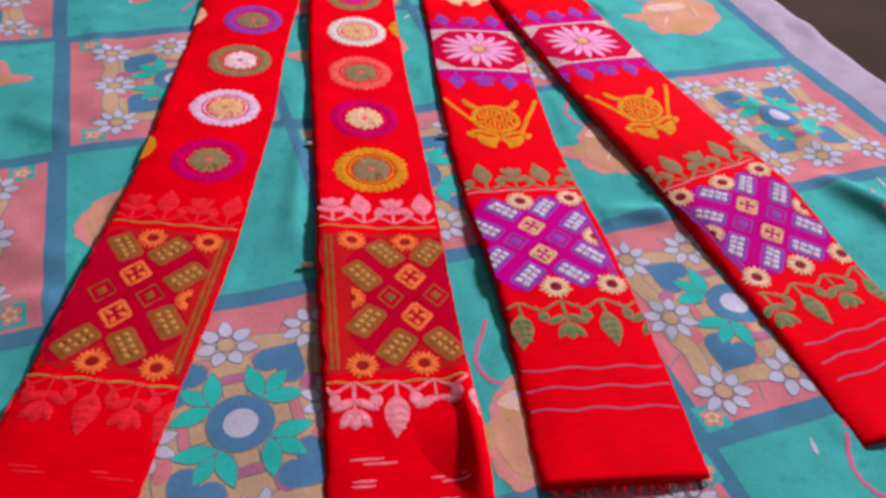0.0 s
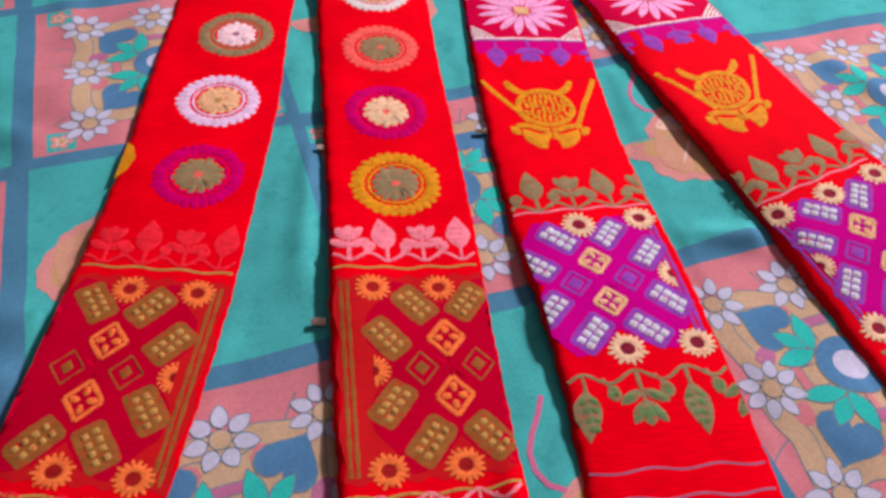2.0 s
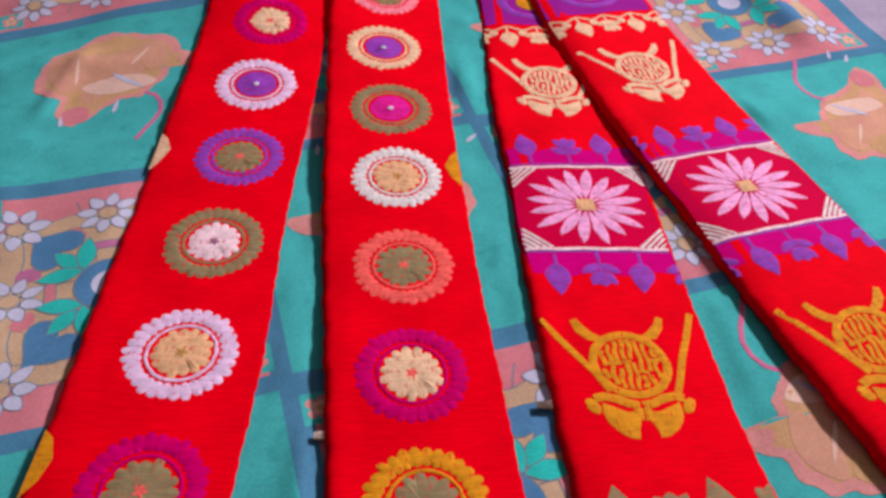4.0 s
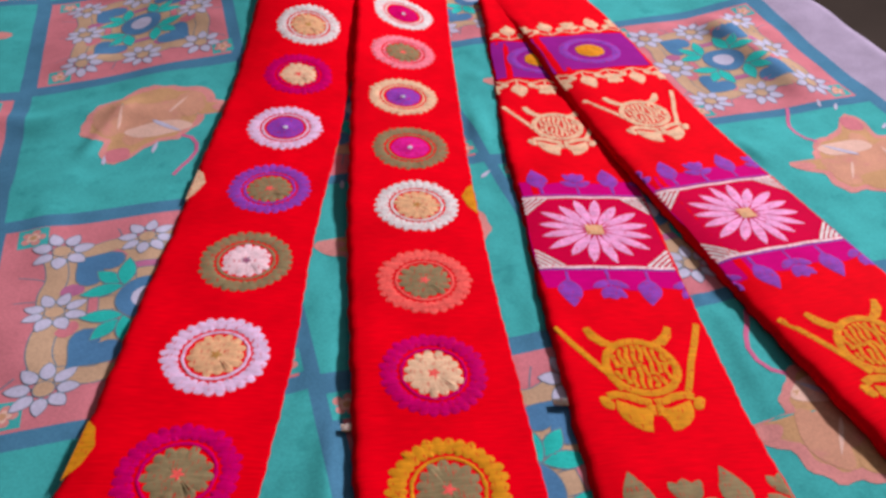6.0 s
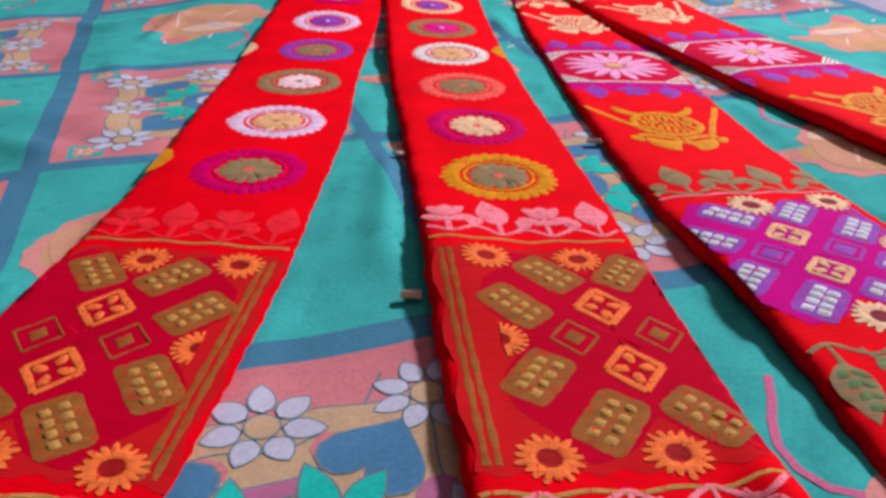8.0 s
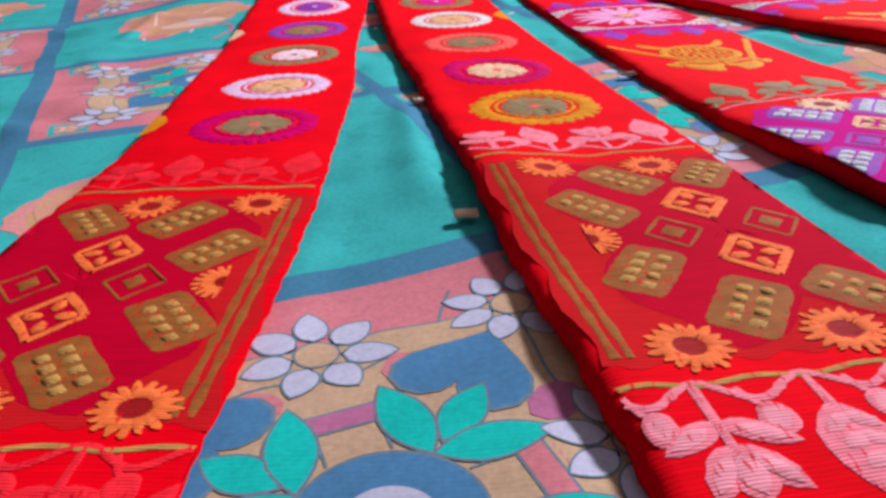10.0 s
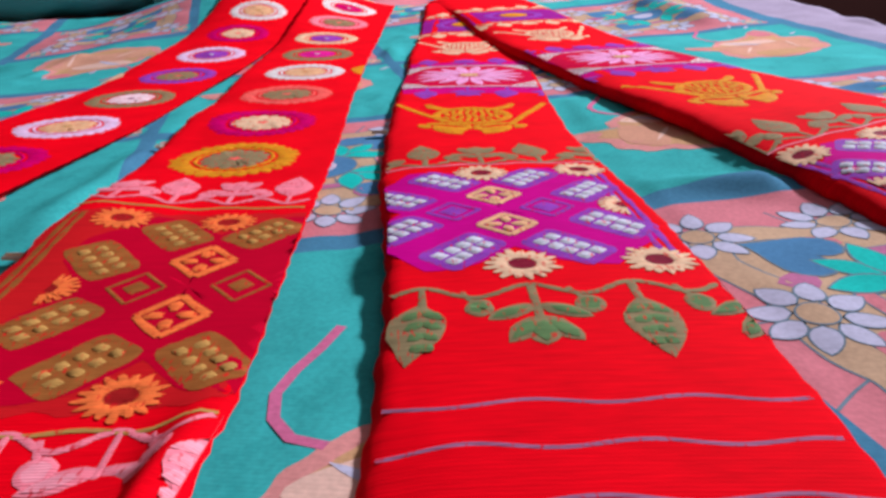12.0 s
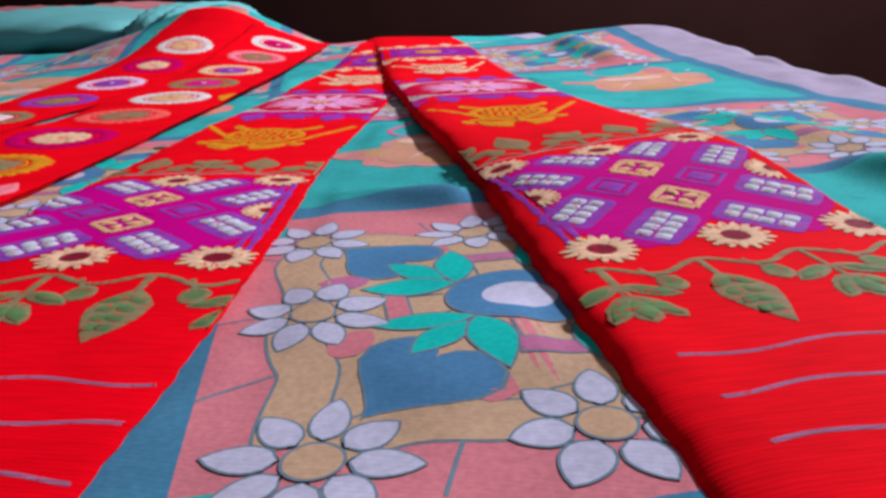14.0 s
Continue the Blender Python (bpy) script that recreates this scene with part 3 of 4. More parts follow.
# ---- the four embroidered bands ----
class Band:
    def __init__(self, key):
        pts = np.array(LINES[key])
        t = np.linspace(0, len(pts) - 1, 500)
        p = np.stack([np.interp(t, np.arange(len(pts)), pts[:, k]) for k in (0, 1)], 1)
        for _ in range(90):
            p[1:-1] = (p[:-2] + 2 * p[1:-1] + p[2:]) / 4
        self.p = p
        self.s = np.concatenate([[0], np.cumsum(np.linalg.norm(np.diff(p, axis=0), axis=1))])
        d = np.gradient(p, axis=0)
        d /= np.linalg.norm(d, axis=1)[:, None]
        self.n = np.stack([d[:, 1], -d[:, 0]], 1)
        self.d = d
        self.length, self.key = float(self.s[-1]), key
        at = np.linspace(0, self.length, 1000)
        self.fast = np.stack([np.interp(at, self.s, c) for c in (p[:, 0], p[:, 1], self.n[:, 0], self.n[:, 1])], 1).tolist()
        self.h0, self.h1 = HALF[key]
        self.phase = "abcd".index(key) * 1.7

    def half(self, s):
        return self.h0 + (self.h1 - self.h0) * min(max(s / self.length, 0), 1)

    def put(self, a, b, h=0.0):
        """World place: a across, b along from the near end, h above the cloth."""
        q = min(max(b / self.length * 999, 0.0), 998.999)
        i = int(q)
        q -= i
        x, y, nx, ny = (u * (1 - q) + v * q for u, v in zip(self.fast[i], self.fast[i + 1]))
        over = b - min(max(b, 0), self.length)
        if over:
            k = 0 if over < 0 else -1
            x, y = x + over * self.d[k][0], y + over * self.d[k][1]
        x, y = x + a * nx, y + a * ny
        w = self.half(b)
        z = rise(x, y) + 0.0007 * math.sin(23 * b + self.phase) + 0.0009 * math.sin(9 * b + 2 * self.phase + 12 * a) - 0.0008 * (a / w) ** 2 - 0.0010 * (a / w) + 0.0012 * step((-a / w - 0.6) / 0.4) * math.sin(31 * b + self.phase)
        # the rolled shoulder of the folded edge
        z -= (0.0020 if self.key == "d" else 0.0006) * step((-a / w - 0.74) / 0.36)
        if self.key == "b":
            z += 0.0050 * step((b - 0.52) / 0.16) + 0.0125 * math.exp(-((b - 0.148) / 0.036) ** 2) * math.exp(-((a - 0.0355) / 0.0075) ** 2)
            z += (0.0055 * math.exp(-((b - 0.305) / 0.045) ** 2) + 0.0022 * math.exp(-((b - 0.20) / 0.035) ** 2) + 0.0030 * math.exp(-((b - 0.455) / 0.03) ** 2)) * step((0.1 - a / w) / 1.1)
        if self.key == "d":
            z += 0.0075 * step((b - 0.115) / 0.09) - 0.0030 * step((b - 0.27) / 0.12) - 0.0012 * (1 - step((b - 0.05) / 0.1)) + 0.003 * (a / w) * math.exp(-((b - 0.215) / 0.05) ** 2)
        return (x, y, z + (0.55 * h if h > 0 else h))

    def lay(self, a, b, h=0.0):
        """put for woven motifs, which run a little askew on the slanting band and end at the edges."""
        if self.key == "d":
            k = 0.085 * (1 - step((b - 0.25) / 0.1))
            a, b = a - k * (b - 0.1685), b + k * (a - 0.0015)
        w = self.half(b) - 0.0006
        return self.put(min(max(a, -w), w), b, h)


def band_body(band, thing):
    s = Shape(band.put)
    ns = int(band.length / 0.004)
    profile = [(-1.0, 0.0060, -0.0098), (-1.0, 0.0018, -0.0072), (-1.0, -0.0004, -0.0050), (-1.0, -0.0008, -0.0030), (-1.0, 0.0002, -0.0013), (-1.0, 0.0018, -0.0004), (-1.0, 0.0036, 0.0)]
    profile += [(k / 16, 0.0, 0.0) for k in range(-14, 16)]
    profile += [(1.0, -0.0018, 0.0), (1.0, 0.0, -0.0002), (1.0, 0.0, -0.0002), (1.0, -0.0008, -0.0012), (1.0, -0.0030, -0.0030), (1.0, -0.0060, -0.0048)]
    rows = []
    for i in range(ns + 1):
        b = band.length * i / ns
        w = band.half(b)
        jl = 0.0005 * math.sin(38 * b + band.phase) + 0.0004 * math.sin(191 * b) + 0.0004 * math.sin(473 * b)
        jr = 0.0004 * math.sin(33 * b + 2 * band.phase) + 0.00022 * math.sin(207 * b) + 0.0003 * math.sin(631 * b)
        rows.append([s.add(k * w + o + (jl if k < -0.9 else jr if k > 0.9 else 0), b, h) for k, o, h in profile])
    for lo, hi in zip(rows, rows[1:]):
        for i in range(len(profile) - 1):
            if profile[i] != profile[i + 1]:
                s.face((lo[i], lo[i + 1], hi[i + 1], hi[i]), RED)
        s.face((lo[-1], lo[0], hi[0], hi[-1]), RED)
    ends = [i for i in range(len(profile)) if i == 0 or profile[i] != profile[i - 1]]
    s.face(tuple(rows[0][i] for i in reversed(ends)), RED)
    s.face(tuple(rows[-1][i] for i in ends), RED)
    s.link("cloth", thing)
    # loose threads of the cut ends and the selvedge
    rnd = random.Random(7 + int(band.phase * 10))
    f = Shape(band.put)
    for i in range(90):
        w = band.half(0)
        a = rnd.uniform(-w, w)
        k = rnd.uniform(0.001, 0.006)
        f.ribbon([(a, 0.001), (a + rnd.uniform(-0.001, 0.001), -k * 0.5), (a + rnd.uniform(-0.003, 0.003), -k)], 0.0005, -0.0015 - rnd.random() * 0.006, 0.0003, RED)
    f.link("fringe", thing, "frayed red threads of the cut end")


def fill_rect(s, a0, a1, b0, b1, base, material, na=8, nb=8, wob=0.0008):
    ids = [[s.add(a0 + (a1 - a0) * i / na + (wob * math.sin(37 * j + a0 * 900) if i in (0, na) else 0), b0 + (b1 - b0) * j / nb + (wob * math.sin(5 * i + b0 * 700) if j in (0, nb) else 0), base) for j in range(nb + 1)] for i in range(na + 1)]
    for i in range(na):
        for j in range(nb):
            s.face((ids[i][j], ids[i + 1][j], ids[i + 1][j + 1], ids[i][j + 1]), material)


UP = 0.00025


def medallion(band, thing, b, a, outer, inner, kind="flower", size=0.0262):
    """A ring of stitched petals, a thin broken ring inside it and a flower in the middle."""
    s = Shape(band.lay, 0.0003)
    m = T[outer]
    seed = int(b * 1000)
    count = 30
    rb = petals(count, size * 0.93, size * 1.02, 0.5, 0.12, 0.03, seed)
    ri = petals(count, size * 0.715, size * 0.675, 0.8, 0.2, 0.02, seed + 5)
    s.polar(a, b, count * 8, [(ri, UP * 0.6, m), (lambda t: ri(t) + size * 0.035, UP + 0.00024, m), (size * 0.80, UP + 0.00036, m), (lambda t: rb(t) * 0.95, UP + 0.00030, m), (rb, UP * 0.5, m)], 1.0, 1.0, 0.0, True)
    ring = s.link("medallion", thing, f"round {outer} thread medallion")
    t = Shape(band.lay, 0.0003)
    t.annulus(a, b, size * 0.575, size * 0.640, UP, 0.0003, m, 48)
    t.link("inner_ring", ring)
    f = Shape(band.lay, 0.0003)
    i = T[inner]
    if kind == "flower":
        rf = petals(15, size * 0.465, size * 0.555, 0.6, 0.10, 0.08, seed + 1)
        heart_c = T["coral" if inner in ("olive", "cream") else "ochre" if inner == "apricot" else "slate"]
        f.polar(a, b, 15 * 8, [(size * 0.05, UP + 0.00030, heart_c), (lambda q: size * (0.09 + 0.03 * math.cos(5 * q)), UP + 0.00024, heart_c), (size * 0.22, UP + 0.00040, i), (lambda q: rf(q) * 0.9, UP + 0.00034, i), (rf, UP * 0.5, i)])
    else:
        f.polar(a, b, 48, [(size * 0.05, UP + 0.0007, T["white"]), (size * 0.07, UP + 0.00028, T["white"]), (size * 0.42, UP + 0.00024, i), (size * 0.50, UP * 0.5, i)])
    f.link("flower", ring, f"{inner} thread flower in its middle")


def emblem(band, thing, b, a, colour, k=1.0):
    """A horned round emblem with two long sticks over a broad mask, in satin stitch."""
    s = Shape(band.lay, 0.0003)
    P = lambda u, v: (a + u * k, b + v * k)
    m = T[colour]
    ca, cb = P(-0.002, 0.0085)
    s.annulus(ca, cb, 0.0158 * k, 0.0200 * k, UP, 0.0003, m, 40, 1.0, 0.98)
    rnd = random.Random(3)
    for i in range(8):
        u = -0.0126 + 0.0036 * i
        top = math.sqrt(max(0, 0.0152 ** 2 - u * u))
        cut = rnd.uniform(-0.45, 0.45) * top
        for v0, v1 in ((-top * 0.97, cut - 0.0011), (cut + 0.0011, top * 0.97)):
            if v1 - v0 > 0.003:
                s.ribbon([(ca + (u + 0.0006 * math.sin(j * 1.3 + i)) * k, cb + (v0 + (v1 - v0) * j / 5) * k) for j in range(6)], 0.0023 * k, UP, 0.0003, m)
        if i % 2:
            s.ribbon([(ca + (u - 0.0018) * k, cb + cut * 0.8 * k), (ca + u * k, cb + cut * 0.8 * k), (ca + (u + 0.0030) * k, cb + cut * k)], 0.0018 * k, UP, 0.0003, m)
    for x, stick in ((-1, ((-0.0410, 0.0370), (-0.0340, 0.0255), (-0.0265, 0.0140), (-0.0200, 0.0035), (-0.0150, -0.0070))), (1, ((0.0375, 0.0390), (0.0315, 0.0250), (0.0255, 0.0120), (0.0205, 0.0000), (0.0165, -0.0090)))):
        s.ribbon([P(*q) for q in stick], 0.0034 * k, UP, 0.0003, m)
        horn = ((x * 0.0225 - 0.002, 0.0365), (x * 0.0200 - 0.002, 0.0305), (x * 0.0155 - 0.002, 0.0255), (x * 0.0105 - 0.002, 0.0235))
        s.ribbon([P(*q) for q in horn], 0.0056 * k, UP, 0.0003, m, True)
        s.fill(oval(*P(x * 0.0225 - 0.002, -0.0150), 0.0028 * k, 0.0046 * k, 12, -0.55 * x), UP, 0.0003, m)
        Q = lambda u, v: P(-0.002 + x * u, v)
        s.ribbon([Q(*q) for q in ((0.0215, -0.0110), (0.0165, -0.0098), (0.0110, -0.0112), (0.0055, -0.0138), (0.0008, -0.0150))], 0.0044 * k, UP * 1.1, 0.0003, m)
        s.fill([Q(*q) for q in ((0.0018, -0.0180), (0.0080, -0.0182), (0.0125, -0.0160), (0.0180, -0.0132), (0.0188, -0.0185), (0.0170, -0.0235), (0.0135, -0.0282), (0.0090, -0.0312), (0.0050, -0.0320), (0.0042, -0.0270), (0.0022, -0.0230))], UP * 1.1, 0.0003, m)
        s.fill([Q(*q) for q in ((0.0002, -0.0165), (0.0040, -0.0170), (0.0036, -0.0195), (0.0020, -0.0222), (0.0004, -0.0232))], UP * 1.15, 0.0003, m)
    s.link("emblem", thing, f"horned round emblem in {colour} thread")


def sun_motif(band, parent, a, b, colour, r=0.0092, half=0):
    """A small sun with ragged rays round a dark eye, whole or cut in half."""
    s = Shape(band.lay, 0.0003)
    m, dark = T[colour], T["brick" if colour == "orange" else "wine"]
    if not half:
        rb = petals(17, r * 0.74, r * 1.03, 0.8, 0.15, 0.10, int(b * 999 + a * 777))
        s.polar(a, b, 17 * 8, [(r * 0.2, UP * 2, dark), (r * 0.40, UP * 2, dark), (r * 0.47, UP * 2 + 0.0003, m), (r * 0.66, UP * 2 + 0.0003, m), (rb, UP * 2, m)], 1.08)
    else:
        mid = 0.0 if half > 0 else math.pi
        rings = [[], [], [], []]
        for q in range(57):
            t = mid - 1.5 + 3.0 * q / 56
            k = r * (1.0 if q % 6 < 4 else 0.74)
            for row, d, h in zip(rings, (0.05, 0.34, 0.46, k / r), (0.0, 0.0, 0.0003, 0.0)):
                row.append(s.add(a + r * d * math.cos(t), b + r * d * math.sin(t), UP * 2 + h))
        for lo, hi, c in zip(rings, rings[1:], (dark, m, m)):
            for q in range(56):
                s.face((lo[q], hi[q], hi[q + 1], lo[q + 1]), c)
    s.link("sun_motif", parent, f"{colour} thread sun")


def block(s, a, b, turn, ground, dots, long=0.0185, wide=0.0098, dot=0.0019):
    """A block of ground thread with two rows of raised stitches."""
    c, n = math.cos(turn), math.sin(turn)
    L = lambda u, v: (a + u * c - v * n, b + u * n + v * c)
    h, w = long / 2 + 0.0026, wide / 2 + 0.0028
    edge = []
    for i in range(36):
        t = 2 * math.pi * i / 36
        x, y = math.cos(t), math.sin(t)
        k = (abs(x) ** 8 + abs(y) ** 8) ** -0.125
        edge.append(L(h * x * k, w * y * k))
    s.fill(edge, UP * 1.2, 0.0001, T[ground], 0.9)
    for i in range(4):
        for j in range(2):
            u, v = (i - 1.5) * long / 4 + 0.0004 * math.sin(7 * i + 3 * j + 900 * b), (j - 0.5) * wide / 2
            s.fill([L(u + x * dot, v + y * dot) for x, y in ((-1, -1), (0, -1.15), (1, -1), (1.1, 0), (1, 1), (0, 1.15), (-1, 1), (-1.1, 0))], UP * 2.0, 0.0005, T[dots], 0.7)


def panel(band, thing, b, a, ground, halo, dots, accent, sun, ks=1.0, kx=1.0, side=0, line=""):
    """A woven panel: a notched field with dotted blocks along its diagonals, four diamonds round the middle, suns at the rim."""
    w = band.half(b) - 0.002
    brown = ground is MAROON
    g = Shape(band.lay, 0.0003)
    tall = 0.0475 * ks
    if brown:
        fill_rect(g, -w, w, b - tall, b + tall, UP * 0.4, BROWN, 30, 30, 0.0012)
    quarter = [(0.0315, 0.0), (0.0435, 0.0150), (0.0425, 0.0270), (0.0335, 0.0350), (0.0255, 0.0455), (0.0120, 0.0420), (0.0, 0.0310)]
    outline = quarter + [(-x, y) for x, y in quarter[-2::-1]] + [(-x, -y) for x, y in quarter[1:]] + [(x, -y) for x, y in quarter[-2:0:-1]]
    field = star_radius(outline)
    g.polar(a, b, 96, [(lambda t, q=q: field(t) * q / 10, UP * 0.75, ground) for q in range(1, 11)], kx, ks)
    base = g.link("woven_panel", thing, "woven panel with dotted blocks and small suns")
    for x in (-1, 1):
        for y in (-1, 1):
            for u, v in ((0.0148, 0.0322), (0.0320, 0.0154)):
                if abs(a + x * u * kx) < w - 0.001:
                    s = Shape(band.lay, 0.0003)
                    block(s, a + x * u * kx, b + y * v * ks, math.atan2(ks, kx) * x * y, halo, dots, 0.0190, 0.0100, 0.0015 if brown else 0.0019)
                    tagged(s.link("dotted_block", base, f"{halo} block with rows of raised {dots} stitches"), kind="stuff")
    d = 0.0088
    for v in (0.0138 * ks, -0.0138 * ks):
        m = Shape(band.lay, 0.0003)
        q = [(a + d * x, b + v + d * y * ks) for x, y in ((0, 1), (1, 0), (0, -1), (-1, 0), (0, 1))]
        for p0, p1 in zip(q, q[1:]):
            m.ribbon([(p0[0] + (p1[0] - p0[0]) * i / 3, p0[1] + (p1[1] - p0[1]) * i / 3) for i in range(4)], 0.0023, UP * 2, 0.0003, T[accent])
        for x, y in ((0.46, 0), (-0.46, 0), (0, 0.46), (0, -0.46)):
            m.fill(oval(a + d * x, b + v + d * y * ks, 0.0026 if x else 0.0018, 0.0018 if x else 0.0026, 10, 0.0, 0.2, int(900 * (x + y + 1))), UP * 2, 0.0003, T[accent])
        m.link("diamond", base, f"{accent} outlined diamond")
    for x in (-1, 1):
        e = Shape(band.lay, 0.0003)
        u = a + x * 0.0150 * kx
        if abs(u) + 0.008 < w + 0.003:
            k = 0.0034 if brown else 0.0050
            e.fill([(u + k * i, b + k * ks * j) for i, j in ((0, 1), (0.5, 0.5), (1, 0), (0.5, -0.5), (0, -1), (-0.5, -0.5), (-1, 0), (-0.5, 0.5))], UP * 1.5, 0.0002, T[halo])
            d2 = 0.0084 if not brown else 0.0078
            q = [(u + d2 * i, b + d2 * ks * j) for i, j in ((0, 1), (1, 0), (0, -1), (-1, 0), (0, 1))]
            for p0, p1 in zip(q, q[1:]):
                e.ribbon([p0, ((p0[0] + p1[0]) / 2, (p0[1] + p1[1]) / 2), p1], 0.0009 if brown else 0.0015, UP * 1.5, 0.00022, T[halo])
            e.link("small_diamond", base)
    for u, v in ((-0.0370, 0.0415), (0.0, 0.0405), (0.0370, 0.0415), (-0.0370, -0.0430), (0.0, -0.0430), (0.0370, -0.0430)):
        if abs(a + u * kx) < w + 0.001:
            sun_motif(band, base, a + u * kx, b + v * ks, sun, 0.0082 if brown else 0.0090)
    for x in (-1, 1):
        if abs(a + x * 0.0405 * kx) < w + 0.004:
            sun_motif(band, base, a + x * 0.0405 * kx, b, sun, 0.0085, -x)
    for y in (1, -1):
        r = Shape(band.lay, 0.0003)
        if not brown and y < 0:
            continue
        r.ribbon([(-w + 2 * w * i / 24, b + y * tall * 1.11 + 0.0007 * math.sin(i * 0.9)) for i in range(25)], 0.0014, UP, 0.00022, T[line])
        r.link("border_line", base)
    if side:
        for o in (0.0, 0.0032):
            r = Shape(band.lay, 0.0003)
            r.ribbon([(side * (w - 0.0035 - o), b - tall * 0.95 + tall * 1.9 * i / 20) for i in range(21)], 0.0019, UP * 0.9, 0.0002, T[halo])
            r.link("side_line", base)


def leaf_border(band, thing, b, way, colour, spade_mid=True, tall=0.036, fill="", shift=0.0, pitch=0.0225, vine_on=True):
    """A running vine with spade leaves, feathery palmettes and round buds in turn; way: +1 upwards, -1 hanging."""
    w = band.half(b) - 0.002
    m, f = T[colour], T[fill or colour]
    k = tall / 0.036
    up = math.pi / 2 * way
    rnd = random.Random(int(b * 1000))
    v = Shape(band.lay, 0.0003)
    curve = lambda a: b + way * (0.0050 - 0.0026 * math.cos(2 * math.pi * (a - shift) / pitch)) * k
    if vine_on:
        v.ribbon([(-w + 2 * w * i / 60, curve(-w + 2 * w * i / 60)) for i in range(61)], 0.0018, UP, 0.0003, m)
    else:
        v.ribbon([(-w + 2 * w * i / 60, b + way * 0.0015 * k) for i in range(61)], 0.0012, UP, 0.0002, m)
    vine = v.link("leaf_border", thing, f"running border of {colour} leaves and buds")
    for n in range(-3, 4):
        a = shift + n * pitch + rnd.uniform(-0.0008, 0.0008)
        if abs(a) > w + 0.006:
            continue
        s = Shape(band.lay, 0.0003)
        if (n % 2 == 0) == spade_mid:
            lean = up + rnd.uniform(-0.18, 0.18)
            long, wide = 0.0235 * k, 0.0138
            side = [(0.0, 0.0008), (0.12, 0.0040), (0.28, 0.0064), (0.42, 0.0069), (0.58, 0.0060), (0.74, 0.0040), (0.88, 0.0020), (1.0, 0.0)]
            rim = [(t * long, x * wide / 0.0138) for t, x in side] + [(t * long, -x * wide / 0.0138) for t, x in side[-2::-1]]
            c, z = math.cos(lean), math.sin(lean)
            y0 = b + way * 0.0105 * k
            s.fill([(a + x * c - y * z, y0 + x * z + y * c) for x, y in rim], UP, 0.0003, m, 0.78)
            s.ribbon([(a, b + way * 0.003 * k), (a, b + way * 0.0125 * k)], 0.0020, UP, 0.0003, m)
            if fill:
                for q in range(4):
                    for x in (-1, 1):
                        s.fill(petal(a + x * 0.0005, b + way * (0.0135 + 0.0045 * q) * k, 0.0, 0.0070 - 0.0010 * q, 0.0034, up - x * 0.95, 4, 1.0), UP + 0.00044, 0.0002, f, 0.7)
            s.link("leaf", vine)
        else:
            y0 = b + way * 0.005 * k
            s.ribbon([(a, b + way * 0.002 * k), (a, y0 + way * 0.020 * k)], 0.0018, UP, 0.0003, m)
            for d, t, long, wide in ((0.0155, 0.0, 0.0120, 0.0090), (0.0120, 0.62, 0.0125, 0.0062), (0.0120, -0.62, 0.0125, 0.0062), (0.0070, 1.08, 0.0125, 0.0056), (0.0070, -1.08, 0.0125, 0.0056)):
                at = y0 + way * (d - (0.004 if t == 0.0 else 0.0)) * k
                s.fill(petal(a, at, 0.0, long * k, wide, up + t, 7, 0.9, 0.6), UP, 0.0003, m, 0.7)
                if fill:
                    s.fill(petal(a, at, 0.003, long * k * 0.9, wide * 0.62, up + t, 4, 0.9), UP + 0.00044, 0.0002, f, 0.7)
            s.link("palmette", vine)
    for n in range(-3, 3):
        a = shift + (n + 0.5) * pitch
        if vine_on and abs(a) < w - 0.002:
            s = Shape(band.lay, 0.0003)
            r = 0.0039
            s.polar(a, b + way * 0.0125 * k, 16, [(r * 0.3, UP + 0.0003, f), (r * 0.65, UP + 0.0003, f), (r * 0.8, UP + 0.0003, m), (r, UP, m)], 0.9, k)
            s.ribbon([(a - 0.0035, b + way * 0.0045 * k), (a - 0.0020, b + way * 0.0085 * k), (a, b + way * 0.0105 * k)], 0.0014, UP, 0.0002, m)
            s.link("bud", vine)


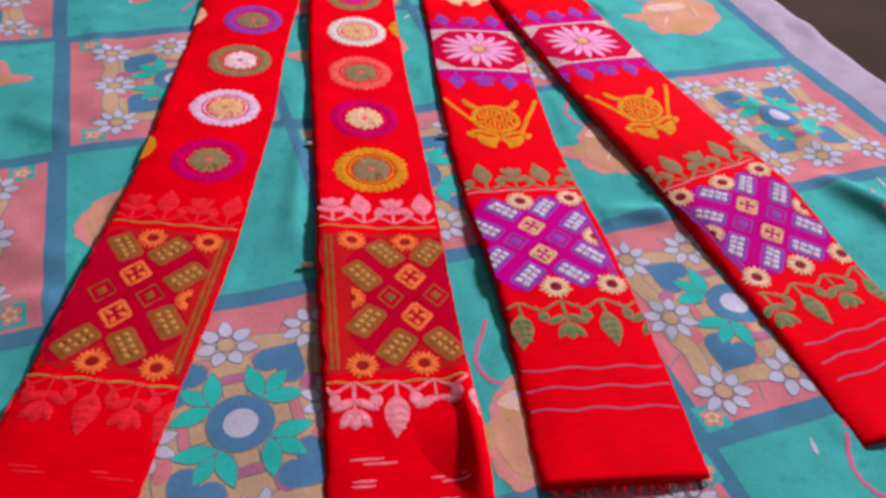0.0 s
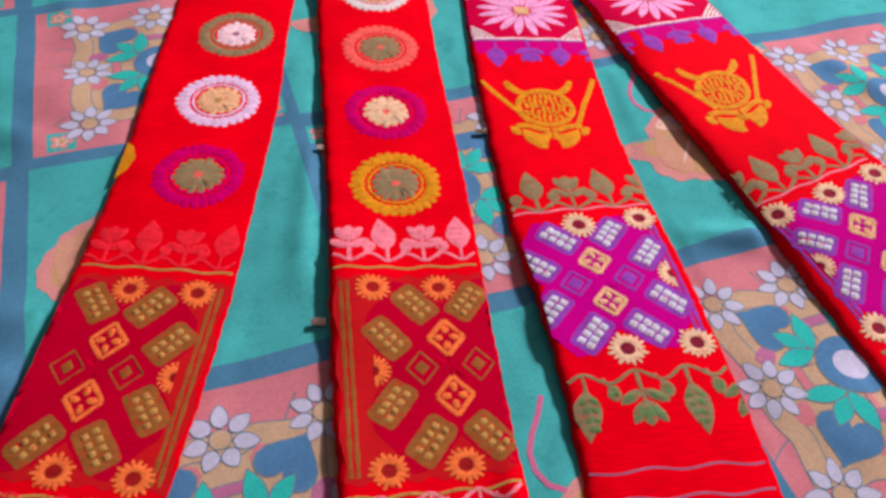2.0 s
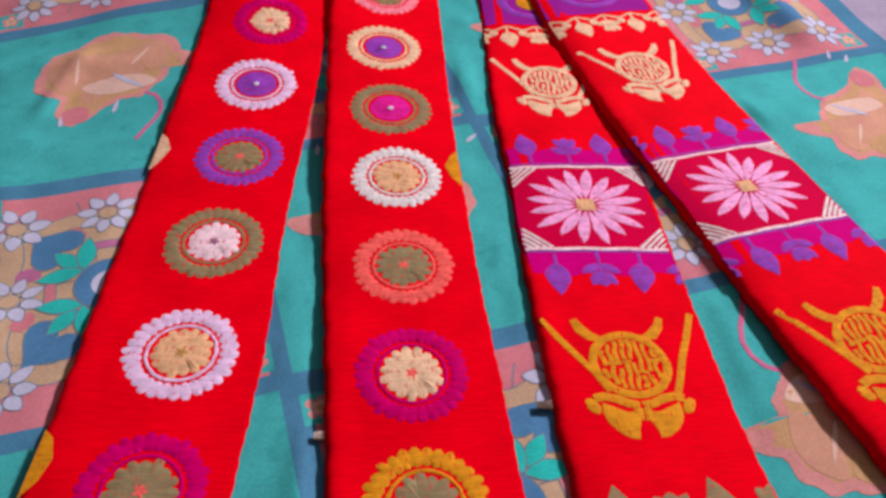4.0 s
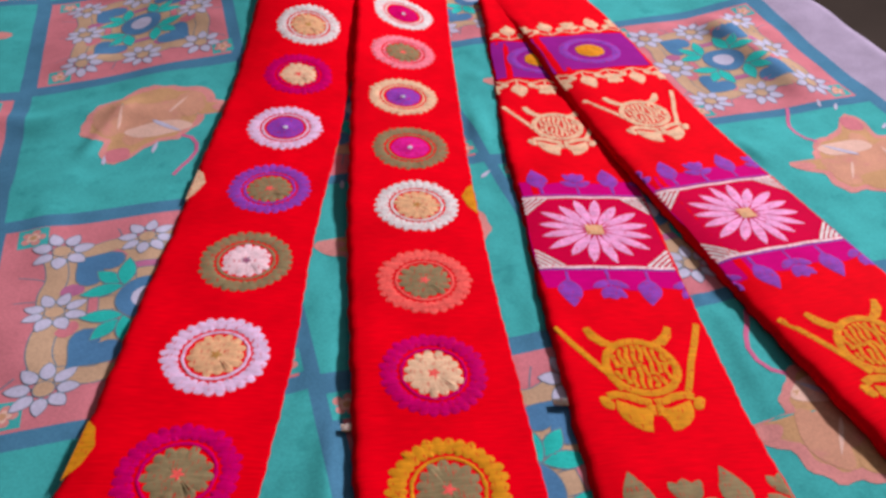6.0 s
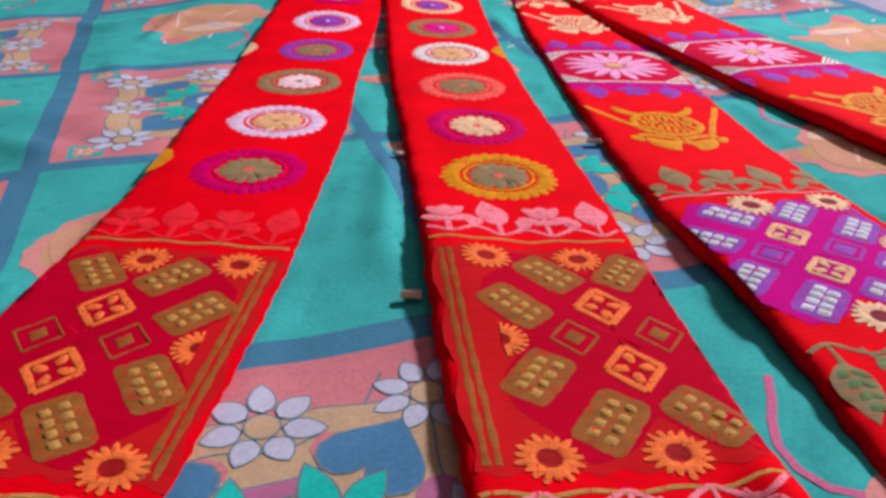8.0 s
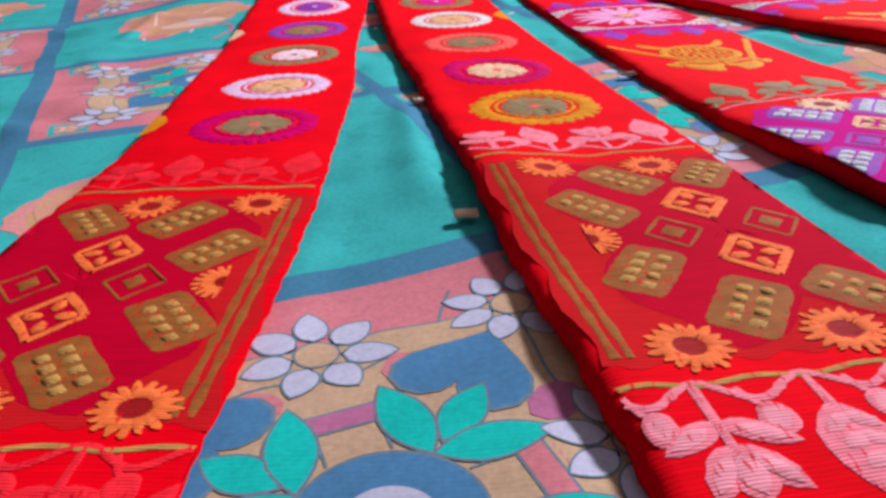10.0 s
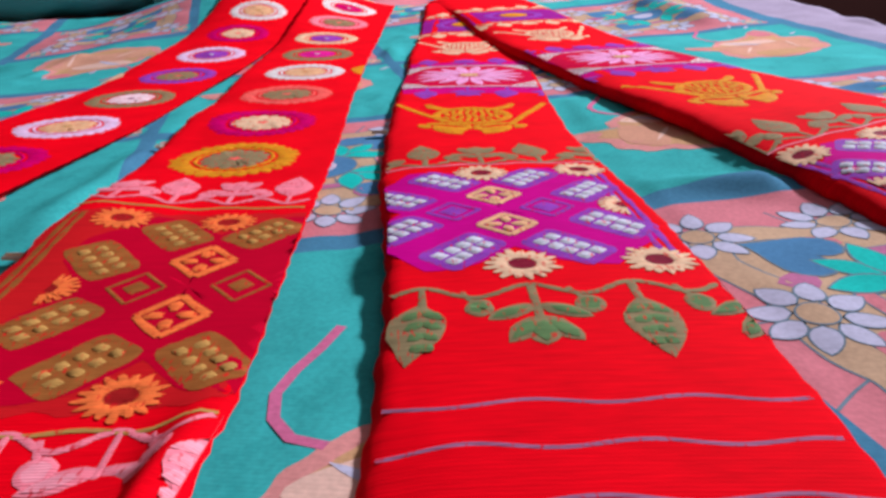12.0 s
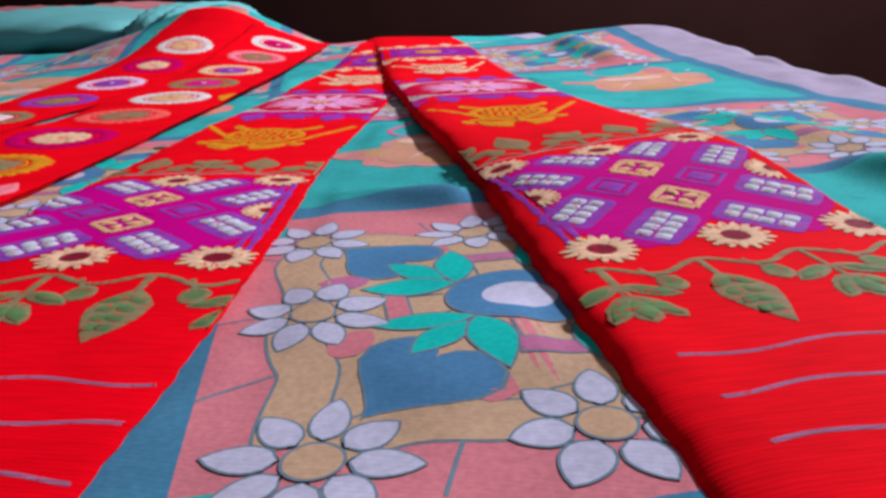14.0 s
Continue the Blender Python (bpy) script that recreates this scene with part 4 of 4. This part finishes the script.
def star_panel(band, thing, b):
    w = band.half(b) - 0.0015
    g = Shape(band.lay, 0.0003)
    fill_rect(g, -w, w, b - 0.054, b + 0.052, UP * 0.3, FUCHSIA, 12, 10, 0.0016)
    fill_rect(g, -w, w, b - 0.035, b + 0.034, UP * 1.0, CRIMSON, 12, 8)
    base = g.link("star_panel", thing, "crimson panel with a pink star between magenta bands")
    for i in range(16):
        s = Shape(band.lay, 0.0003)
        t = 2 * math.pi * (i + 0.5) / 16
        q = petal(0, 0, 0.0055, 0.0335 + 0.002 * math.sin(i * 2.3), 0.0066, t, 7, 1.15)
        s.fill([(x * 1.06, b + y * 0.94) for x, y in q], UP * 2, 0.00022, T["pink"], 0.62)
        s.link("star_petal", base, "pink thread petal")
    c = Shape(band.lay, 0.0003)
    c.fill([(x * 0.0052, b + y * 0.0048) for x, y in ((-1, -1), (0, -1), (1, -1), (1, 0), (1, 1), (0, 1), (-1, 1), (-1, 0))], UP * 2 + 0.00032, 0.0003, T["apricot"])
    c.link("star_centre", base, "apricot square")
    e = Shape(band.lay, 0.0003)
    for y in (-0.0355, 0.0345):
        e.ribbon([(-w + 2 * w * i / 20, b + y + 0.00028 * math.sin(i)) for i in range(21)], 0.0022, UP * 2, 0.0003, T["blush"])
        for x in (-1, 1):
            for q in range(4):
                d = 0.004 + 0.0038 * q
                e.ribbon([(x * (w - d), b + y * 0.97), (x * (w - d / 2), b + y * 0.97 - math.copysign(d * 0.5, y)), (x * w, b + y * 0.97 - math.copysign(d, y))], 0.0017, UP * 2, 0.0003, T["ivory"])
    tagged(e.link("corner_hatch", base, "pale hatched corners and lines"), kind="stuff")
    leaf_border(band, thing, b - 0.036, -1, "violet", False, 0.034, "", -0.002, 0.0235, False)
    leaf_border(band, thing, b + 0.036, 1, "violet", False, 0.034, "", -0.002, 0.0235, False)


def stripes(band, thing, at, colour, broken=False):
    rnd = random.Random(int(band.phase * 100))
    w = band.half(0) - 0.002
    for b in at:
        s = Shape(band.lay, 0.0003)
        if not broken:
            s.ribbon([(-w + 2 * w * i / 30, b + 0.0009 * math.sin(i * 0.55 + b * 300)) for i in range(31)], 0.0011, UP * 0.3, 0.0001, T[colour])
            s.link("stripe", thing)
        else:
            for a0 in (-0.024, 0.014):
                for q in range(2):
                    a1 = a0 + rnd.uniform(-0.004, 0.004)
                    k = rnd.uniform(0.008, 0.018)
                    s.ribbon([(a1 + k * i / 5, b + q * 0.0026 + rnd.uniform(-0.0003, 0.0003)) for i in range(6)], 0.0013, UP * 0.3, 0.0002, T[colour], True)
            tagged(s.link("broken_stripe", thing), kind="stuff")


def make_band(key, label):
    band = Band(key)
    thing = tagged(new("embroidered_band"), label, "textile band", "bands laid on the bed")
    thing.location = (0, 0, 0)
    band_body(band, thing)
    return band, thing


def round_band(key, label, meds, mid, shift, ks, low, high, lowc, highc, side, dash, edges):
    band, thing = make_band(key, label)
    panel(band, thing, mid, shift, MAROON, "umber", "ochre", "orange", "orange", ks, 0.92, side, "ochre")
    leaf_border(band, thing, low, -1, lowc, True, 0.040, "petal_pink" if key == "b" else "scarlet", -0.002, 0.0215)
    leaf_border(band, thing, high, 1, highc, True, 0.036, "", -0.009, 0.0200)
    stripes(band, thing, dash, lowc, True)
    for b, a, outer, inner, kind in meds:
        medallion(band, thing, b, a, outer, inner, kind)
    for b, x, colour in edges:
        s = Shape(band.lay, 0.0003)
        w = band.half(b)
        s.fill([(x * (w - 0.0005), b - 0.016), (x * (w - 0.006), b - 0.008), (x * (w - 0.009), b + 0.002), (x * (w - 0.005), b + 0.012), (x * (w - 0.0005), b + 0.016)], UP, 0.0002, T[colour])
        s.link("edge_motif", thing, f"{colour} motif cut off at the edge")
    return band, thing


round_band("a", "red band with round thread medallions and a brown dotted panel", [
    (0.367, 0.006, "magenta", "olive", "flower"), (0.437, 0.005, "lavender", "apricot", "flower"), (0.511, 0.007, "olive", "blush", "flower"),
    (0.583, 0.008, "violet", "olive", "flower"), (0.655, 0.005, "lavender", "violet", "eye"), (0.725, 0.004, "magenta", "cream", "flower"),
    (0.792, 0.003, "ivory", "apricot", "flower")], 0.2342, -0.0098, 1.17, 0.176, 0.296, "scarlet", "scarlet", 1, (0.118, 0.098, 0.080), ((0.378, -1, "gold"), (0.585, -1, "cream")))
round_band("b", "red band with coloured round medallions lying beside its twin", [
    (0.373, -0.001, "gold", "olive", "flower"), (0.438, -0.001, "magenta", "cream", "flower"), (0.506, 0.002, "coral", "olive", "flower"),
    (0.577, 0.002, "ivory", "apricot", "flower"), (0.643, 0.001, "olive", "fuchsia", "eye"), (0.713, -0.002, "cream", "violet", "eye"),
    (0.782, -0.001, "rose", "olive", "flower"), (0.848, 0.0, "ivory", "magenta", "eye")], 0.2469, 0.0157, 1.17, 0.188, 0.311, "rose", "rose", -1, (0.137, 0.125, 0.113, 0.10), ((0.585, 1, "gold"),))


def star_band(key, label, side, shift, mid, low):
    band, thing = make_band(key, label)
    panel(band, thing, mid, shift, MAGENTA, "violet", "white", "apricot", "cream", 1.0, 1.0, side, "rose")
    leaf_border(band, thing, mid - 0.0525, -1, "olive", low[0], 0.041, "green", low[1], 0.0265)
    leaf_border(band, thing, mid + 0.0510, 1, "olive", False, 0.037, "", shift + 0.003, 0.0225)
    emblem(band, thing, 0.313 if key == "c" else 0.304, 0.0, "gold")
    star_panel(band, thing, 0.434 if key == "c" else 0.429)
    emblem(band, thing, 0.552, 0.002, "cream", 0.98)
    leaf_border(band, thing, 0.632, -1, "cream", False, 0.030)
    g = Shape(band.lay, 0.0003)
    w = band.half(0.66) - 0.002
    fill_rect(g, -w, w, 0.634, 0.694, UP * 0.4, PURPLE, 10, 8)
    base = g.link("purple_panel", thing, "purple panel with a yellow sun")
    s = Shape(band.lay, 0.0003)
    s.annulus(0.0, 0.664, 0.018, 0.025, UP, 0.0007, T["violet"], 30, 1.1, 0.9)
    s.fill(oval(0.0, 0.664, 0.013, 0.011, 18, 0, 0.06, 3), UP * 2, 0.0009, T["gold"])
    s.link("yellow_sun", base)
    leaf_border(band, thing, 0.696, 1, "cream", False, 0.030)
    stripes(band, thing, (0.070, 0.057, 0.043), "slate")
    return band, thing


star_band("c", "red band with pink star, gold emblem and purple dotted panel", 1, -0.006, 0.1755, (False, -0.0065))
star_band("d", "red band with pink star lying aslant beside its twin", -1, 0.0015, 0.1685, (True, -0.016))

# ---- loose threads on the sheet ----
def tuft(x, y, turn, label):
    s = Shape(lambda a, b, h: (a, b, height(a, b) + h))
    c, n = math.cos(turn), math.sin(turn)
    rnd = random.Random(int(abs(x) * 1e4))
    for i in range(9):
        o = (i - 4) * 0.0004
        s.ribbon([(x + c * q * 0.0024 - n * o * (1 + 0.1 * q), y + n * q * 0.0024 + c * o * (1 + 0.1 * q)) for q in range(-1, 3)], 0.0008, 0.002 + rnd.random() * 0.0006, 0.0008, T["cream"] if i % 3 == 0 else T["ivory"])
    return tagged(s.link("thread_tuft"), label, "thread tuft")


tuft(-0.084, 0.459, 0.2, "small white thread tuft sticking out beside a red band")
# these threads are added in place of a small pinched crease in the sheet
tuft(-0.069, 0.330, 0.05, "short pale threads standing in for a sheet crease beside a red band")
tuft(0.014, 0.482, 0.1, "small white thread tuft lying on the bedsheet")


# ---- pillows and cloth at the head of the bed ----
def pillow(name, cx, cy, cz, lx, ly, lz, rz, material, label, category):
    m = pose(cx, cy, cz, 0, 0, rz)
    s = Shape(lambda a, b, h: tuple(m @ Vector((a, b, h))))
    n, k = 36, 22
    rows = []
    for i in range(n + 1):
        u = -1 + 2 * i / n
        row = []
        for j in range(k):
            t = 2 * math.pi * j / k
            ends = (1 - abs(u) ** 5) ** 0.5 if abs(u) < 1 else 0.02
            y = math.copysign(abs(math.cos(t)) ** 0.7, math.cos(t)) * ly / 2 * (0.86 + 0.14 * ends)
            z = math.copysign(abs(math.sin(t)) ** 0.9, math.sin(t)) * lz / 2 * max(ends, 0.1) + 0.004 * math.sin(9 * u + 2 * t) + 0.003 * math.sin(23 * u + 5 * t)
            row.append(s.add(u * lx / 2, y, z))
        rows.append(row)
    for lo, hi in zip(rows, rows[1:]):
        for j in range(k):
            q = (j + 1) % k
            s.face((lo[j], lo[q], hi[q], hi[j]), material)
    s.face(tuple(rows[0][::-1]), material)
    s.face(tuple(rows[-1]), material)
    return tagged(s.link(name), label, category)


pillow("pillow", -0.775, 1.26, 0.027, 0.66, 0.30, 0.070, 3, PILLOW, "flat teal cotton pillow at the head of the bed", "pillow")
pillow("pillow", -0.385, 1.275, 0.027, 0.105, 0.28, 0.068, 1, PILLOW, "teal cotton pillow laid beside another pillow", "pillow")
pillow("folded_blanket", -0.84, 1.56, 0.030, 0.62, 0.28, 0.075, 2, ROSE_CLOTH, "folded rose blanket lying behind the pillows", "blanket")
